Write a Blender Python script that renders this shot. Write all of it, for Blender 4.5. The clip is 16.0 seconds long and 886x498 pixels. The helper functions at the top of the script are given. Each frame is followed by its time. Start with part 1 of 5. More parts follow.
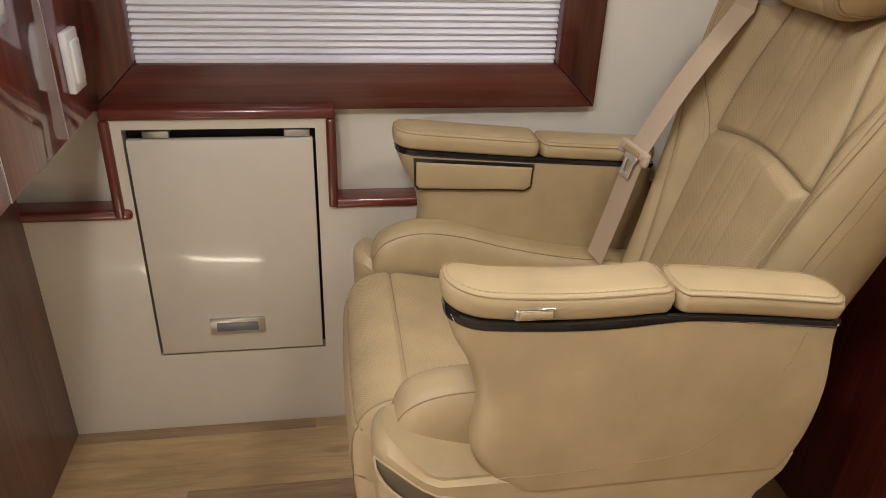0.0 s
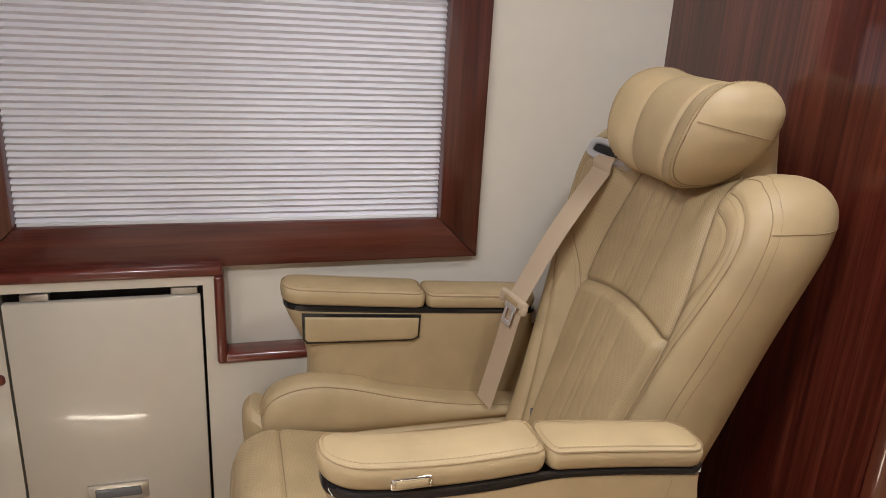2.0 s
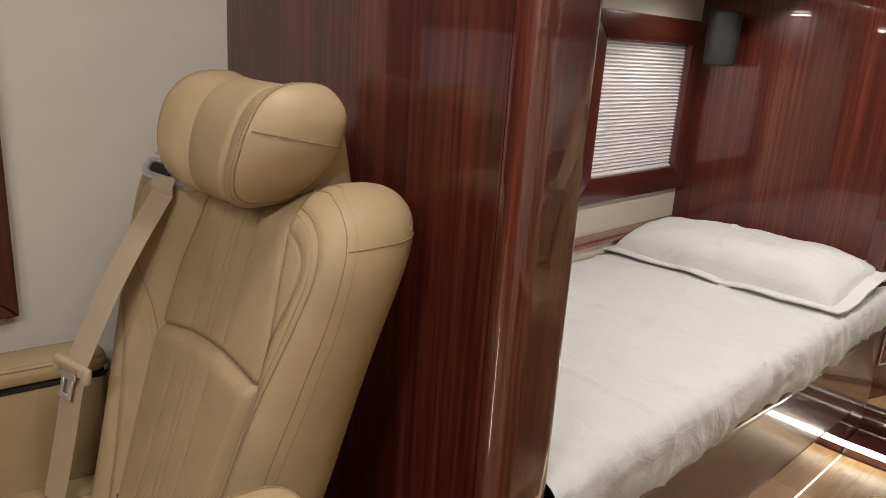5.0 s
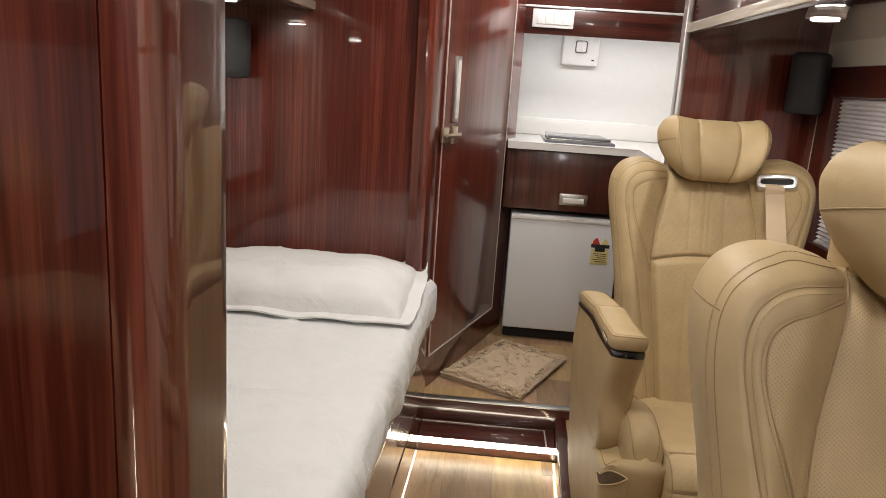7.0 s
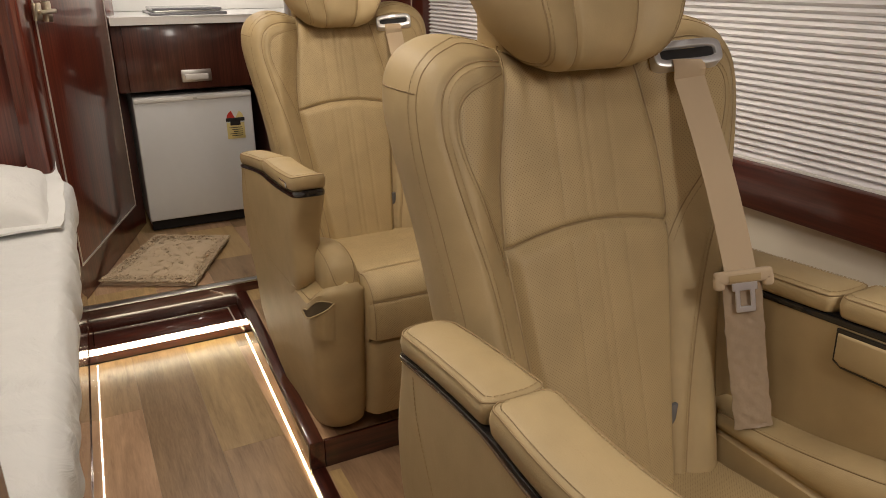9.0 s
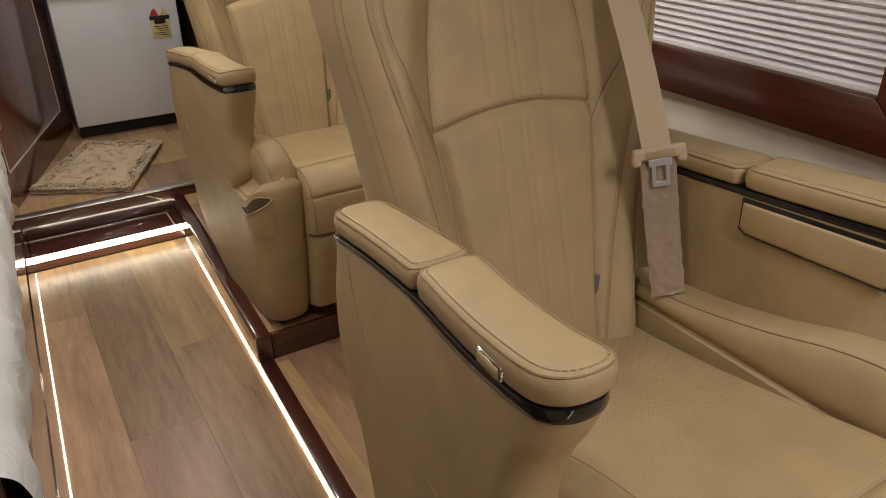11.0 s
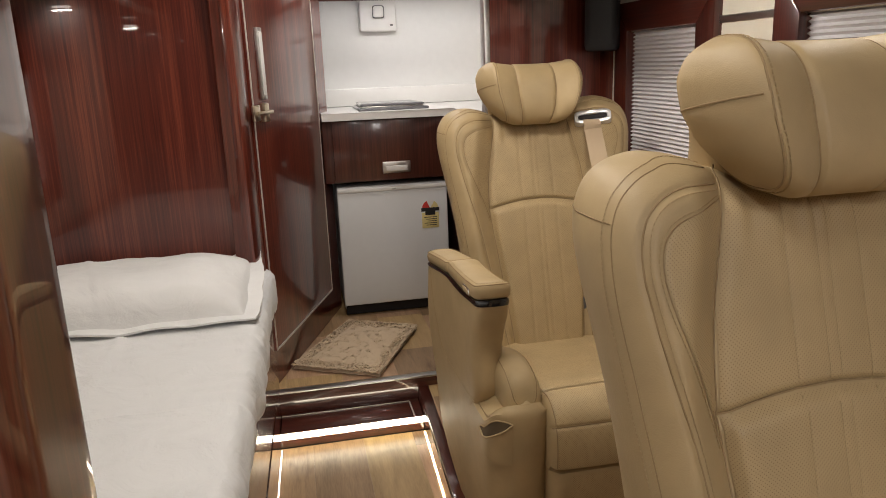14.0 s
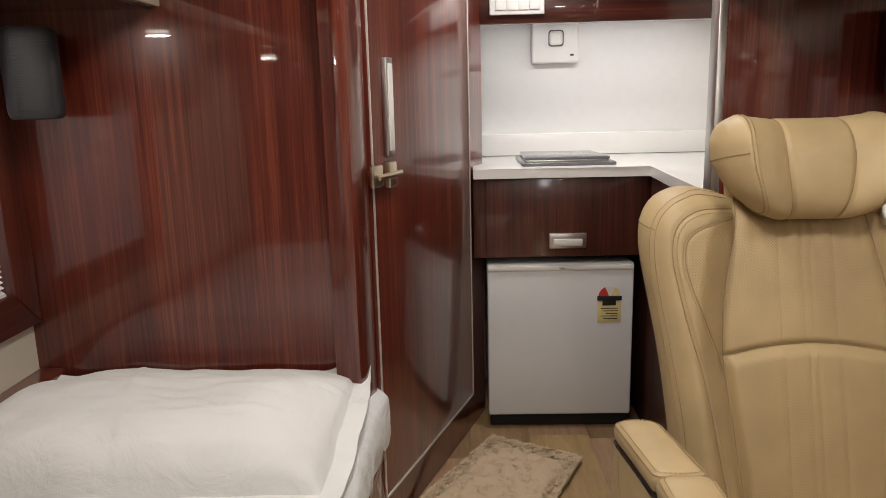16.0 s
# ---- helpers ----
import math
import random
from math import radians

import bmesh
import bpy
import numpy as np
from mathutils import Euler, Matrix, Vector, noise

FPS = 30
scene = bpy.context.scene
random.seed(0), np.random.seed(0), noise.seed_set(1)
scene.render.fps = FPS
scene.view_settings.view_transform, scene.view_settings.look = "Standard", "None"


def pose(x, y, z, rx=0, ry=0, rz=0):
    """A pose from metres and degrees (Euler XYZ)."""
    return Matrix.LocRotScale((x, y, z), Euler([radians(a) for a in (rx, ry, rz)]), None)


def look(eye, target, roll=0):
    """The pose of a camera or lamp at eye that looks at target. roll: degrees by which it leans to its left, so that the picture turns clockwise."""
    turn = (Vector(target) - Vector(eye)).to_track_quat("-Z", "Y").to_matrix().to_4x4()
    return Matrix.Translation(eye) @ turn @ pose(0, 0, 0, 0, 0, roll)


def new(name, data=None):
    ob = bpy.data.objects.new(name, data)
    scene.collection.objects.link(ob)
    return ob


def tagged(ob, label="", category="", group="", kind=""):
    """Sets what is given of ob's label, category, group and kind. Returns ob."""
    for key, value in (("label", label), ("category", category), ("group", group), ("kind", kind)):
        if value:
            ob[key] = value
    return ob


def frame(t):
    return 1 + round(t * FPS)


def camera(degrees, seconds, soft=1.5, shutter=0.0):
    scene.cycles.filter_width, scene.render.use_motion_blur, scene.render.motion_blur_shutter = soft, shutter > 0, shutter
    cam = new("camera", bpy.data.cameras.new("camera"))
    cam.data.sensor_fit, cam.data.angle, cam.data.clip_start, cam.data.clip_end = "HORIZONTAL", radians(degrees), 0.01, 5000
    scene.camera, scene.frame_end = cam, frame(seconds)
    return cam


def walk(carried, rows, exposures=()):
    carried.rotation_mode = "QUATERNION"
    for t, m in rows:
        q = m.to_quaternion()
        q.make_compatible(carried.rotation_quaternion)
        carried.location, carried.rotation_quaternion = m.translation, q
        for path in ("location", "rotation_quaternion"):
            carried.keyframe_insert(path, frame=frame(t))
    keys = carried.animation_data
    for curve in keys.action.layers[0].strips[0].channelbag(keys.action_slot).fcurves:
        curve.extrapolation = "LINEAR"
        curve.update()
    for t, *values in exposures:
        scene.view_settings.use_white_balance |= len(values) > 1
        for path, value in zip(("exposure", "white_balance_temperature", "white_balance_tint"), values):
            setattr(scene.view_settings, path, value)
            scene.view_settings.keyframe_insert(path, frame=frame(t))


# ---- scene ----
cam = camera(62.8, 16.0, soft=0.7)
PATH = [
    (0, (0.089, 0.693, 0.966), (0.38, 2.432, 0.021), 2.3),
    (0.5, (0.099, 0.668, 0.993), (0.35, 2.47, 0.162), 2.3),
    (1, (0.097, 0.655, 1.018), (0.38, 2.492, 0.278), 2.5),
    (1.5, (0.108, 0.657, 1.02), (0.494, 2.497, 0.337), 2.8),
    (2, (0.125, 0.673, 1.032), (0.665, 2.492, 0.402), 3.2),
    (2.5, (0.136, 0.678, 1.041), (0.865, 2.453, 0.479), 3.4),
    (3, (0.152, 0.685, 1.046), (1.076, 2.383, 0.532), 3.7),
    (3.2, (0.158, 0.689, 1.044), (1.148, 2.354, 0.547), 3.7),
    (5.3, (0.297, 0.817, 1.019), (1.778, 2.041, 0.465), 3.7),
    (5.5, (0.308, 0.849, 1.022), (1.859, 1.984, 0.473), 3.6),
    (6, (0.342, 0.918, 1.023), (2.05, 1.804, 0.48), 3.9),
    (6.5, (0.43, 0.999, 1.017), (2.294, 1.525, 0.518), 4.3),
    (7, (0.483, 1.078, 1.036), (2.426, 1.192, 0.578), 3.8),
    (7.5, (0.496, 1.155, 1.037), (2.433, 0.91, 0.603), 2.6),
    (8, (0.481, 1.165, 1.022), (2.362, 0.655, 0.577), 1.1),
    (8.5, (0.439, 1.174, 0.998), (2.223, 0.456, 0.451), 0.1),
    (9, (0.434, 1.193, 0.956), (2.099, 0.341, 0.247), -0.2),
    (9.5, (0.434, 1.198, 0.934), (1.976, 0.286, 0.044), 0.2),
    (9.7, (0.426, 1.195, 0.929), (1.925, 0.281, -0.029), 0.4),
    (11.8, (0.383, 1.201, 0.96), (1.89, 0.233, 0.071), -1.5),
    (12, (0.385, 1.2, 0.965), (1.924, 0.224, 0.142), -1.9),
    (12.5, (0.388, 1.2, 0.98), (2.015, 0.26, 0.294), -2.6),
    (13, (0.405, 1.201, 0.988), (2.136, 0.405, 0.379), -2.7),
    (13.5, (0.446, 1.192, 0.984), (2.275, 0.603, 0.43), -2.6),
    (14, (0.554, 1.134, 0.986), (2.454, 0.753, 0.489), -2.2),
    (14.5, (0.683, 1.066, 1.004), (2.617, 0.836, 0.551), -1.7),
    (15, (0.867, 1.054, 1.005), (2.817, 0.921, 0.585), -1.6),
    (15.5, (1.048, 1.072, 1.007), (3.007, 1.04, 0.604), -1.6),
    (16, (1.25, 1.052, 1.02), (3.207, 1.108, 0.612), -1.4),
]
walk(cam, [(t, look(eye, target, roll)) for t, eye, target, roll in PATH],
     [(0.0, 0.66, 6350, 10), (0.5, 0.66, 6300, 10), (1.0, 0.65, 6100, 10), (2.0, 0.66, 6100, 10), (2.5, 0.46, 6400, 10), (3.0, 0.36, 6500, 10), (5.5, 0.28, 6500, 10), (7.0, 0.24, 6500, 10), (8.0, 0.10, 6700, 10), (9.0, -0.02, 7150, 10),
      (12.5, -0.02, 6250, 10), (13.5, -0.02, 6650, 10), (14.5, 0.02, 6600, 10), (16.0, 0.10, 6550, 10)])

# ---- world and light ----
world = bpy.data.worlds.new("world")
scene.world = world
world.use_nodes = True
world.node_tree.nodes["Background"].inputs[0].default_value = (0.9, 0.95, 1.0, 1)
world.node_tree.nodes["Background"].inputs[1].default_value = 0.02
scene.view_settings.exposure = 0.0


def area_lamp(name, eye, target, size, watts, colour, shape="DISK", size_y=None):
    d = bpy.data.lights.new(name, "AREA")
    d.shape, d.size, d.energy, d.color = shape, size, watts, colour
    if size_y:
        d.size_y = size_y
    ob = new(name, d)
    ob.matrix_world = look(eye, target)
    return ob


WARM, COOL = (1.0, 0.925, 0.84), (1.0, 0.975, 0.985)
CEIL = 1.60
# unseen ceiling lamps at guessed spots; the one at -0.65 is added fill
LAMP_Y = {-0.65: 0.78, -0.1: 0.78, 0.75: 1.30}
for lx, watts in ((-0.65, 7.0), (-0.1, 6.0), (0.75, 2.3), (1.55, 4.5), (2.3, 4.2)):
    area_lamp("unseen_ceiling_lamp", (lx, LAMP_Y.get(lx, 1.05), CEIL - 0.035), (lx, LAMP_Y.get(lx, 1.05), 0), 0.16, watts, WARM if lx > 1 else COOL)
# the downlight at 2.02 is known; 0.35 and 1.35 are added by guess
for lx, watts in ((0.35, 1.0), (1.35, 0.85), (2.02, 1.5)):
    area_lamp("locker_lamp", (lx, 0.45, 1.185), (lx, 0.22, 0.80), 0.06, watts, WARM)
# 2.40 follows from the bright bulkhead; 1.35 is added by guess
for lx in (1.35, 2.40):
    area_lamp("locker_lamp", (lx, 1.79, 1.185), (lx, 1.76, 0), 0.06, 0.8, WARM)
area_lamp("kitchen_lamp", (3.56, 0.6, 1.238), (3.70, 0.6, 0.6), 0.76, 1.2, COOL, "RECTANGLE", 0.03)
# assumed ceiling lamp over the kitchenette, out of view
area_lamp("kitchen_lamp", (3.15, 0.8, CEIL - 0.035), (3.15, 0.8, 0), 0.16, 3.5, COOL)

# ---- materials ----


def nodes_of(name):
    m = bpy.data.materials.new(name)
    m.use_nodes = True
    t = m.node_tree
    return m, t, t.nodes["Principled BSDF"]


def node(t, kind, **inputs):
    n = t.nodes.new(kind)
    for key, value in inputs.items():
        n.inputs[key.replace("_", " ")].default_value = value
    return n


def ramp(t, fac, stops):
    r = t.nodes.new("ShaderNodeValToRGB")
    while len(r.color_ramp.elements) < len(stops):
        r.color_ramp.elements.new(0.5)
    for e, (p, c) in zip(r.color_ramp.elements, stops):
        e.position, e.color = p, (*c, 1)
    t.links.new(fac, r.inputs[0])
    return r


def coords(t, scale, kind="Position"):
    if kind == "Position":
        out = t.nodes.new("ShaderNodeNewGeometry").outputs["Position"]
    else:
        out = t.nodes.new("ShaderNodeTexCoord").outputs["Object"]
    m = t.nodes.new("ShaderNodeMapping")
    m.inputs["Scale"].default_value = scale
    t.links.new(out, m.inputs[0])
    return m.outputs[0]


def bump(t, p, height, strength, distance):
    b = node(t, "ShaderNodeBump", Strength=strength, Distance=distance)
    t.links.new(height, b.inputs["Height"])
    t.links.new(b.outputs[0], p.inputs["Normal"])
    return b


def plain(name, colour, rough=0.5, metal=0.0, vary=0.08, grain=30.0, relief=0.0, coat=0.0):
    """A surface with slight mottling at two scales."""
    m, t, p = nodes_of(name)
    c = coords(t, (1, 1, 1))
    a = node(t, "ShaderNodeTexNoise", Scale=grain, Detail=4.0)
    b = node(t, "ShaderNodeTexNoise", Scale=grain / 9, Detail=2.0)
    mix = node(t, "ShaderNodeMix")
    mix.inputs[0].default_value = 0.5
    t.links.new(c, a.inputs["Vector"]), t.links.new(c, b.inputs["Vector"])
    t.links.new(a.outputs[0], mix.inputs[2]), t.links.new(b.outputs[0], mix.inputs[3])
    lo, hi = [x * (1 - vary) for x in colour], [min(1, x * (1 + vary)) for x in colour]
    r = ramp(t, mix.outputs[0], [(0.35, lo), (0.65, hi)])
    t.links.new(r.outputs[0], p.inputs["Base Color"])
    p.inputs["Roughness"].default_value, p.inputs["Metallic"].default_value = rough, metal
    p.inputs["Coat Weight"].default_value = coat
    p.inputs["Coat Roughness"].default_value = 0.06
    if relief:
        bump(t, p, a.outputs[0], 0.4, relief)
    return m


def wood(name, dark, mid, light, along=2, rough=0.28, coat=1.0, coat_rough=0.03, wide=70.0, ripple=0.0, ior=1.65):
    """Straight-grained veneer, its grain along the given axis, under clear lacquer."""
    m, t, p = nodes_of(name)
    s1, s2 = [wide] * 3, [wide * 3.2] * 3
    s1[along], s2[along] = 1.6, 9.0
    a = node(t, "ShaderNodeTexNoise", Scale=1.0, Detail=5.0, Roughness=0.62, Distortion=0.35)
    b = node(t, "ShaderNodeTexNoise", Scale=1.0, Detail=3.0)
    t.links.new(coords(t, s1), a.inputs["Vector"]), t.links.new(coords(t, s2), b.inputs["Vector"])
    s3 = [wide / 7] * 3
    s3[along] = 0.7
    c = node(t, "ShaderNodeTexNoise", Scale=1.0, Detail=2.0)
    t.links.new(coords(t, s3), c.inputs["Vector"])
    mix = node(t, "ShaderNodeMix")
    mix.inputs[0].default_value = 0.32
    t.links.new(a.outputs[0], mix.inputs[2]), t.links.new(b.outputs[0], mix.inputs[3])
    mix2 = node(t, "ShaderNodeMix")
    mix2.inputs[0].default_value = 0.32
    t.links.new(mix.outputs[0], mix2.inputs[2]), t.links.new(c.outputs[0], mix2.inputs[3])
    r = ramp(t, mix2.outputs[0], [(0.36, dark), (0.5, mid), (0.64, light)])
    t.links.new(r.outputs[0], p.inputs["Base Color"])
    p.inputs["Roughness"].default_value = rough
    p.inputs["Coat Weight"].default_value, p.inputs["Coat Roughness"].default_value = coat, coat_rough
    p.inputs["Coat IOR"].default_value = ior
    if ripple:
        n = node(t, "ShaderNodeTexNoise", Scale=1.0, Detail=1.0)
        s4 = [9.0] * 3
        s4[along] = 3.0
        t.links.new(coords(t, s4), n.inputs["Vector"])
        bb = node(t, "ShaderNodeBump", Strength=ripple, Distance=0.01)
        t.links.new(n.outputs[0], bb.inputs["Height"])
        t.links.new(bb.outputs[0], p.inputs["Coat Normal"])
    return m


def leather(name, colour, holes=False):
    m, t, p = nodes_of(name)
    c = coords(t, (1, 1, 1), "Object")
    grain = node(t, "ShaderNodeTexVoronoi", Scale=620.0)
    t.links.new(c, grain.inputs["Vector"])
    big = node(t, "ShaderNodeTexNoise", Scale=14.0, Detail=3.0)
    t.links.new(c, big.inputs["Vector"])
    lo, hi = [x * 0.92 for x in colour], [min(1, x * 1.07) for x in colour]
    r = ramp(t, big.outputs[0], [(0.3, lo), (0.7, hi)])
    colour_out, height = r.outputs[0], grain.outputs["Distance"]
    p.inputs["Roughness"].default_value = 0.51
    p.inputs["Specular IOR Level"].default_value = 0.4
    if holes:
        sep = t.nodes.new("ShaderNodeSeparateXYZ")
        uv = t.nodes.new("ShaderNodeUVMap")
        uv.uv_map = "metres"
        t.links.new(uv.outputs[0], sep.inputs[0])

        def wave(a, b, sign):
            add = t.nodes.new("ShaderNodeMath")
            add.operation = "ADD" if sign > 0 else "SUBTRACT"
            t.links.new(a, add.inputs[0]), t.links.new(b, add.inputs[1])
            mul = t.nodes.new("ShaderNodeMath")
            mul.operation, mul.inputs[1].default_value = "MULTIPLY", math.pi / 0.0044
            t.links.new(add.outputs[0], mul.inputs[0])
            sn = t.nodes.new("ShaderNodeMath")
            sn.operation = "SINE"
            t.links.new(mul.outputs[0], sn.inputs[0])
            sq = t.nodes.new("ShaderNodeMath")
            sq.operation = "POWER"
            sq.inputs[1].default_value = 2
            t.links.new(sn.outputs[0], sq.inputs[0])
            return sq.outputs[0]

        prod = t.nodes.new("ShaderNodeMath")
        prod.operation = "MULTIPLY"
        t.links.new(wave(sep.outputs[0], sep.outputs[1], 1), prod.inputs[0])
        t.links.new(wave(sep.outputs[0], sep.outputs[1], -1), prod.inputs[1])
        dots = ramp(t, prod.outputs[0], [(0.62, (1, 1, 1)), (0.86, (0.54, 0.48, 0.41))])
        mx = t.nodes.new("ShaderNodeMix")
        mx.data_type, mx.blend_type = "RGBA", "MULTIPLY"
        mx.inputs[0].default_value = 1.0
        t.links.new(colour_out, mx.inputs[6]), t.links.new(dots.outputs[0], mx.inputs[7])
        colour_out = mx.outputs[2]
    t.links.new(colour_out, p.inputs["Base Color"])
    b1 = bump(t, p, height, 0.18, 0.0006)
    crease = node(t, "ShaderNodeTexNoise", Scale=55.0, Detail=4.0, Roughness=0.6, Distortion=0.5)
    t.links.new(c, crease.inputs["Vector"])
    b2 = node(t, "ShaderNodeBump", Strength=0.22, Distance=0.0022)
    t.links.new(crease.outputs[0], b2.inputs["Height"])
    t.links.new(b2.outputs[0], b1.inputs["Normal"])
    return m


def glow(name, colour, strength):
    m, t, p = nodes_of(name)
    p.inputs["Base Color"].default_value = (0.8, 0.8, 0.8, 1)
    p.inputs["Emission Color"].default_value, p.inputs["Emission Strength"].default_value = (*colour, 1), strength
    return m


def cloth(name, colour, scale=900.0, fold=0.0):
    m, t, p = nodes_of(name)
    c = coords(t, (1, 1, 1))
    w = node(t, "ShaderNodeTexNoise", Scale=scale, Detail=2.0)
    t.links.new(c, w.inputs["Vector"])
    b = node(t, "ShaderNodeTexNoise", Scale=9.0, Detail=5.0, Roughness=0.6, Distortion=0.8)
    t.links.new(c, b.inputs["Vector"])
    r = ramp(t, b.outputs[0], [(0.3, [x * 0.94 for x in colour]), (0.7, colour)])
    t.links.new(r.outputs[0], p.inputs["Base Color"])
    p.inputs["Roughness"].default_value = 0.9
    p.inputs["Sheen Weight"].default_value = 0.15
    b1 = bump(t, p, w.outputs[0], 0.15, 0.0006)
    if fold:
        b2 = node(t, "ShaderNodeBump", Strength=0.5, Distance=fold)
        t.links.new(b.outputs[0], b2.inputs["Height"])
        t.links.new(b2.outputs[0], b1.inputs["Normal"])
    return m


MAHOGANY = wood("mahogany_gloss", (0.046, 0.0068, 0.0044), (0.104, 0.0175, 0.0096), (0.205, 0.046, 0.024), wide=115.0, ripple=0.008, ior=1.52)
MAHOGANY_END = wood("mahogany_mirror_gloss", (0.030, 0.0045, 0.003), (0.085, 0.016, 0.009), (0.19, 0.047, 0.025), wide=95.0, coat_rough=0.012, ripple=0.006, ior=1.75)
MAHOGANY_DARK = wood("mahogany_dark_gloss", (0.026, 0.0040, 0.0027), (0.080, 0.0135, 0.0075), (0.16, 0.038, 0.020), wide=95.0, ripple=0.006, ior=1.45)
MAHOGANY_DOOR = wood("mahogany_door_gloss", (0.030, 0.0045, 0.003), (0.12, 0.020, 0.011), (0.26, 0.060, 0.030), wide=95.0, coat_rough=0.02, ripple=0.002, ior=1.55)
MAHOGANY_SLANT = wood("mahogany_slant_door", (0.036, 0.0055, 0.0038), (0.105, 0.0175, 0.0098), (0.21, 0.048, 0.026), wide=130.0, coat=0.5, ripple=0.004, ior=1.5)
MAHOGANY_X = wood("mahogany_gloss_x", (0.018, 0.0035, 0.0025), (0.060, 0.012, 0.007), (0.12, 0.028, 0.016), along=0, ripple=0.01)
MAHOGANY_Y = wood("mahogany_gloss_y", (0.018, 0.0035, 0.0025), (0.060, 0.012, 0.007), (0.12, 0.028, 0.016), along=1, ripple=0.01)
FRAME_X = wood("window_frame_wood_x", (0.030, 0.006, 0.004), (0.075, 0.015, 0.009), (0.125, 0.030, 0.018), along=0, coat=0.5, coat_rough=0.14)
FRAME_Z = wood("window_frame_wood_z", (0.030, 0.006, 0.004), (0.075, 0.015, 0.009), (0.125, 0.030, 0.018), along=2, coat=0.5, coat_rough=0.14)
TRIM_X = wood("trim_wood_x", (0.060, 0.010, 0.007), (0.125, 0.022, 0.013), (0.18, 0.04, 0.024), along=0, coat=0.6, coat_rough=0.12)
TRIM_Z = wood("trim_wood_z", (0.060, 0.010, 0.007), (0.125, 0.022, 0.013), (0.18, 0.04, 0.024), along=2, coat=0.6, coat_rough=0.12)
LAMINATE = wood("lower_panel_laminate", (0.07, 0.03, 0.02), (0.12, 0.052, 0.034), (0.17, 0.08, 0.055), along=2, rough=0.4, coat=0.3, coat_rough=0.2, wide=130.0)
CABINET = wood("cabinet_laminate", (0.030, 0.008, 0.005), (0.075, 0.020, 0.012), (0.13, 0.040, 0.024), along=2, rough=0.35, coat=0.4, coat_rough=0.12, wide=110.0)
CREAM = plain("cream_wall_panel", (0.67, 0.61, 0.50), 0.22, vary=0.02, coat=0.8)
CREAM_UP = plain("cream_wall_upper", (0.68, 0.63, 0.53), 0.45, vary=0.02)
CEILING = plain("white_ceiling_lining", (0.72, 0.70, 0.66), 0.6, vary=0.02)
WHITE = plain("white_plastic", (0.78, 0.77, 0.74), 0.35, vary=0.02)
QUARTZ = plain("white_solid_surface", (0.82, 0.81, 0.78), 0.22, vary=0.02)
SPLASH = plain("white_splashback", (0.80, 0.80, 0.78), 0.35, vary=0.02)
FRIDGE = plain("white_fridge_steel", (0.74, 0.76, 0.77), 0.30, vary=0.015, coat=0.3)
METAL = plain("brushed_aluminium", (0.62, 0.61, 0.59), 0.32, metal=1.0, vary=0.06)
CHROME = plain("chrome", (0.80, 0.80, 0.80), 0.12, metal=1.0, vary=0.03)
SATIN = plain("satin_chrome", (0.74, 0.74, 0.76), 0.36, metal=0.75, vary=0.04)
NICKEL = plain("worn_brass_nickel", (0.58, 0.50, 0.38), 0.28, metal=1.0, vary=0.12)
EDGING = plain("pale_metal_edging", (0.62, 0.57, 0.53), 0.35, metal=0.5, vary=0.05)
BLACK = plain("gloss_black_trim", (0.012, 0.012, 0.013), 0.12, vary=0.1, coat=0.6)
DARK = plain("dark_void", (0.012, 0.010, 0.010), 0.7, vary=0.1)
SPEAKER = plain("black_speaker_plastic", (0.018, 0.018, 0.020), 0.55, vary=0.1, relief=0.001, grain=400.0)
STEEL = plain("grey_glass_hob", (0.16, 0.16, 0.17), 0.12, vary=0.05)
LEATHER = leather("tan_leather", (0.444, 0.332, 0.178))
PERF = leather("perforated_tan_leather", (0.460, 0.344, 0.184), True)
SEAM = plain("leather_seam_thread", (0.315, 0.220, 0.112), 0.8, vary=0.1)
THREAD = plain("tan_thread", (0.39, 0.285, 0.150), 0.8, vary=0.1)
WEB = cloth("beige_webbing", (0.52, 0.40, 0.27), 700.0)
SHEET = cloth("white_cotton_sheet", (0.70, 0.71, 0.71), 1200.0, 0.024)
PILLOW = cloth("white_pillow_cotton", (0.74, 0.745, 0.74), 1200.0, 0.014)
BLIND = cloth("white_pleated_fabric", (0.83, 0.82, 0.85), 1500.0)
MIRROR = plain("polished_steel_kick", (0.70, 0.64, 0.56), 0.06, metal=1.0, vary=0.04)
RUG = cloth("tan_shag_yarn", (0.66, 0.51, 0.34), 120.0)
# dark tan that stands for the shade inside the seat pocket
POCKET_SHADE = plain("pocket_shade", (0.13, 0.097, 0.055), 0.7, vary=0.1)
FILM = plain("clear_plastic_sleeve", (0.36, 0.275, 0.195), 0.30, vary=0.10, grain=70.0, relief=0.004, coat=0.25)
LED = glow("white_led_strip", (1.0, 0.91, 0.70), 12.0)
LED_SIDE = glow("warm_white_led_line", (1.0, 0.88, 0.60), 20.0)
LED_THIN = glow("white_led_line", (1.0, 0.97, 0.92), 5.0)
LENS = glow("downlight_lens", (1.0, 0.93, 0.82), 8.0)
LABEL_RED = plain("red_print", (0.55, 0.04, 0.03), 0.5)
LABEL_YELLOW = plain("pale_yellow_print", (0.72, 0.62, 0.28), 0.5)
LABEL_BLACK = plain("black_print", (0.02, 0.02, 0.02), 0.5)


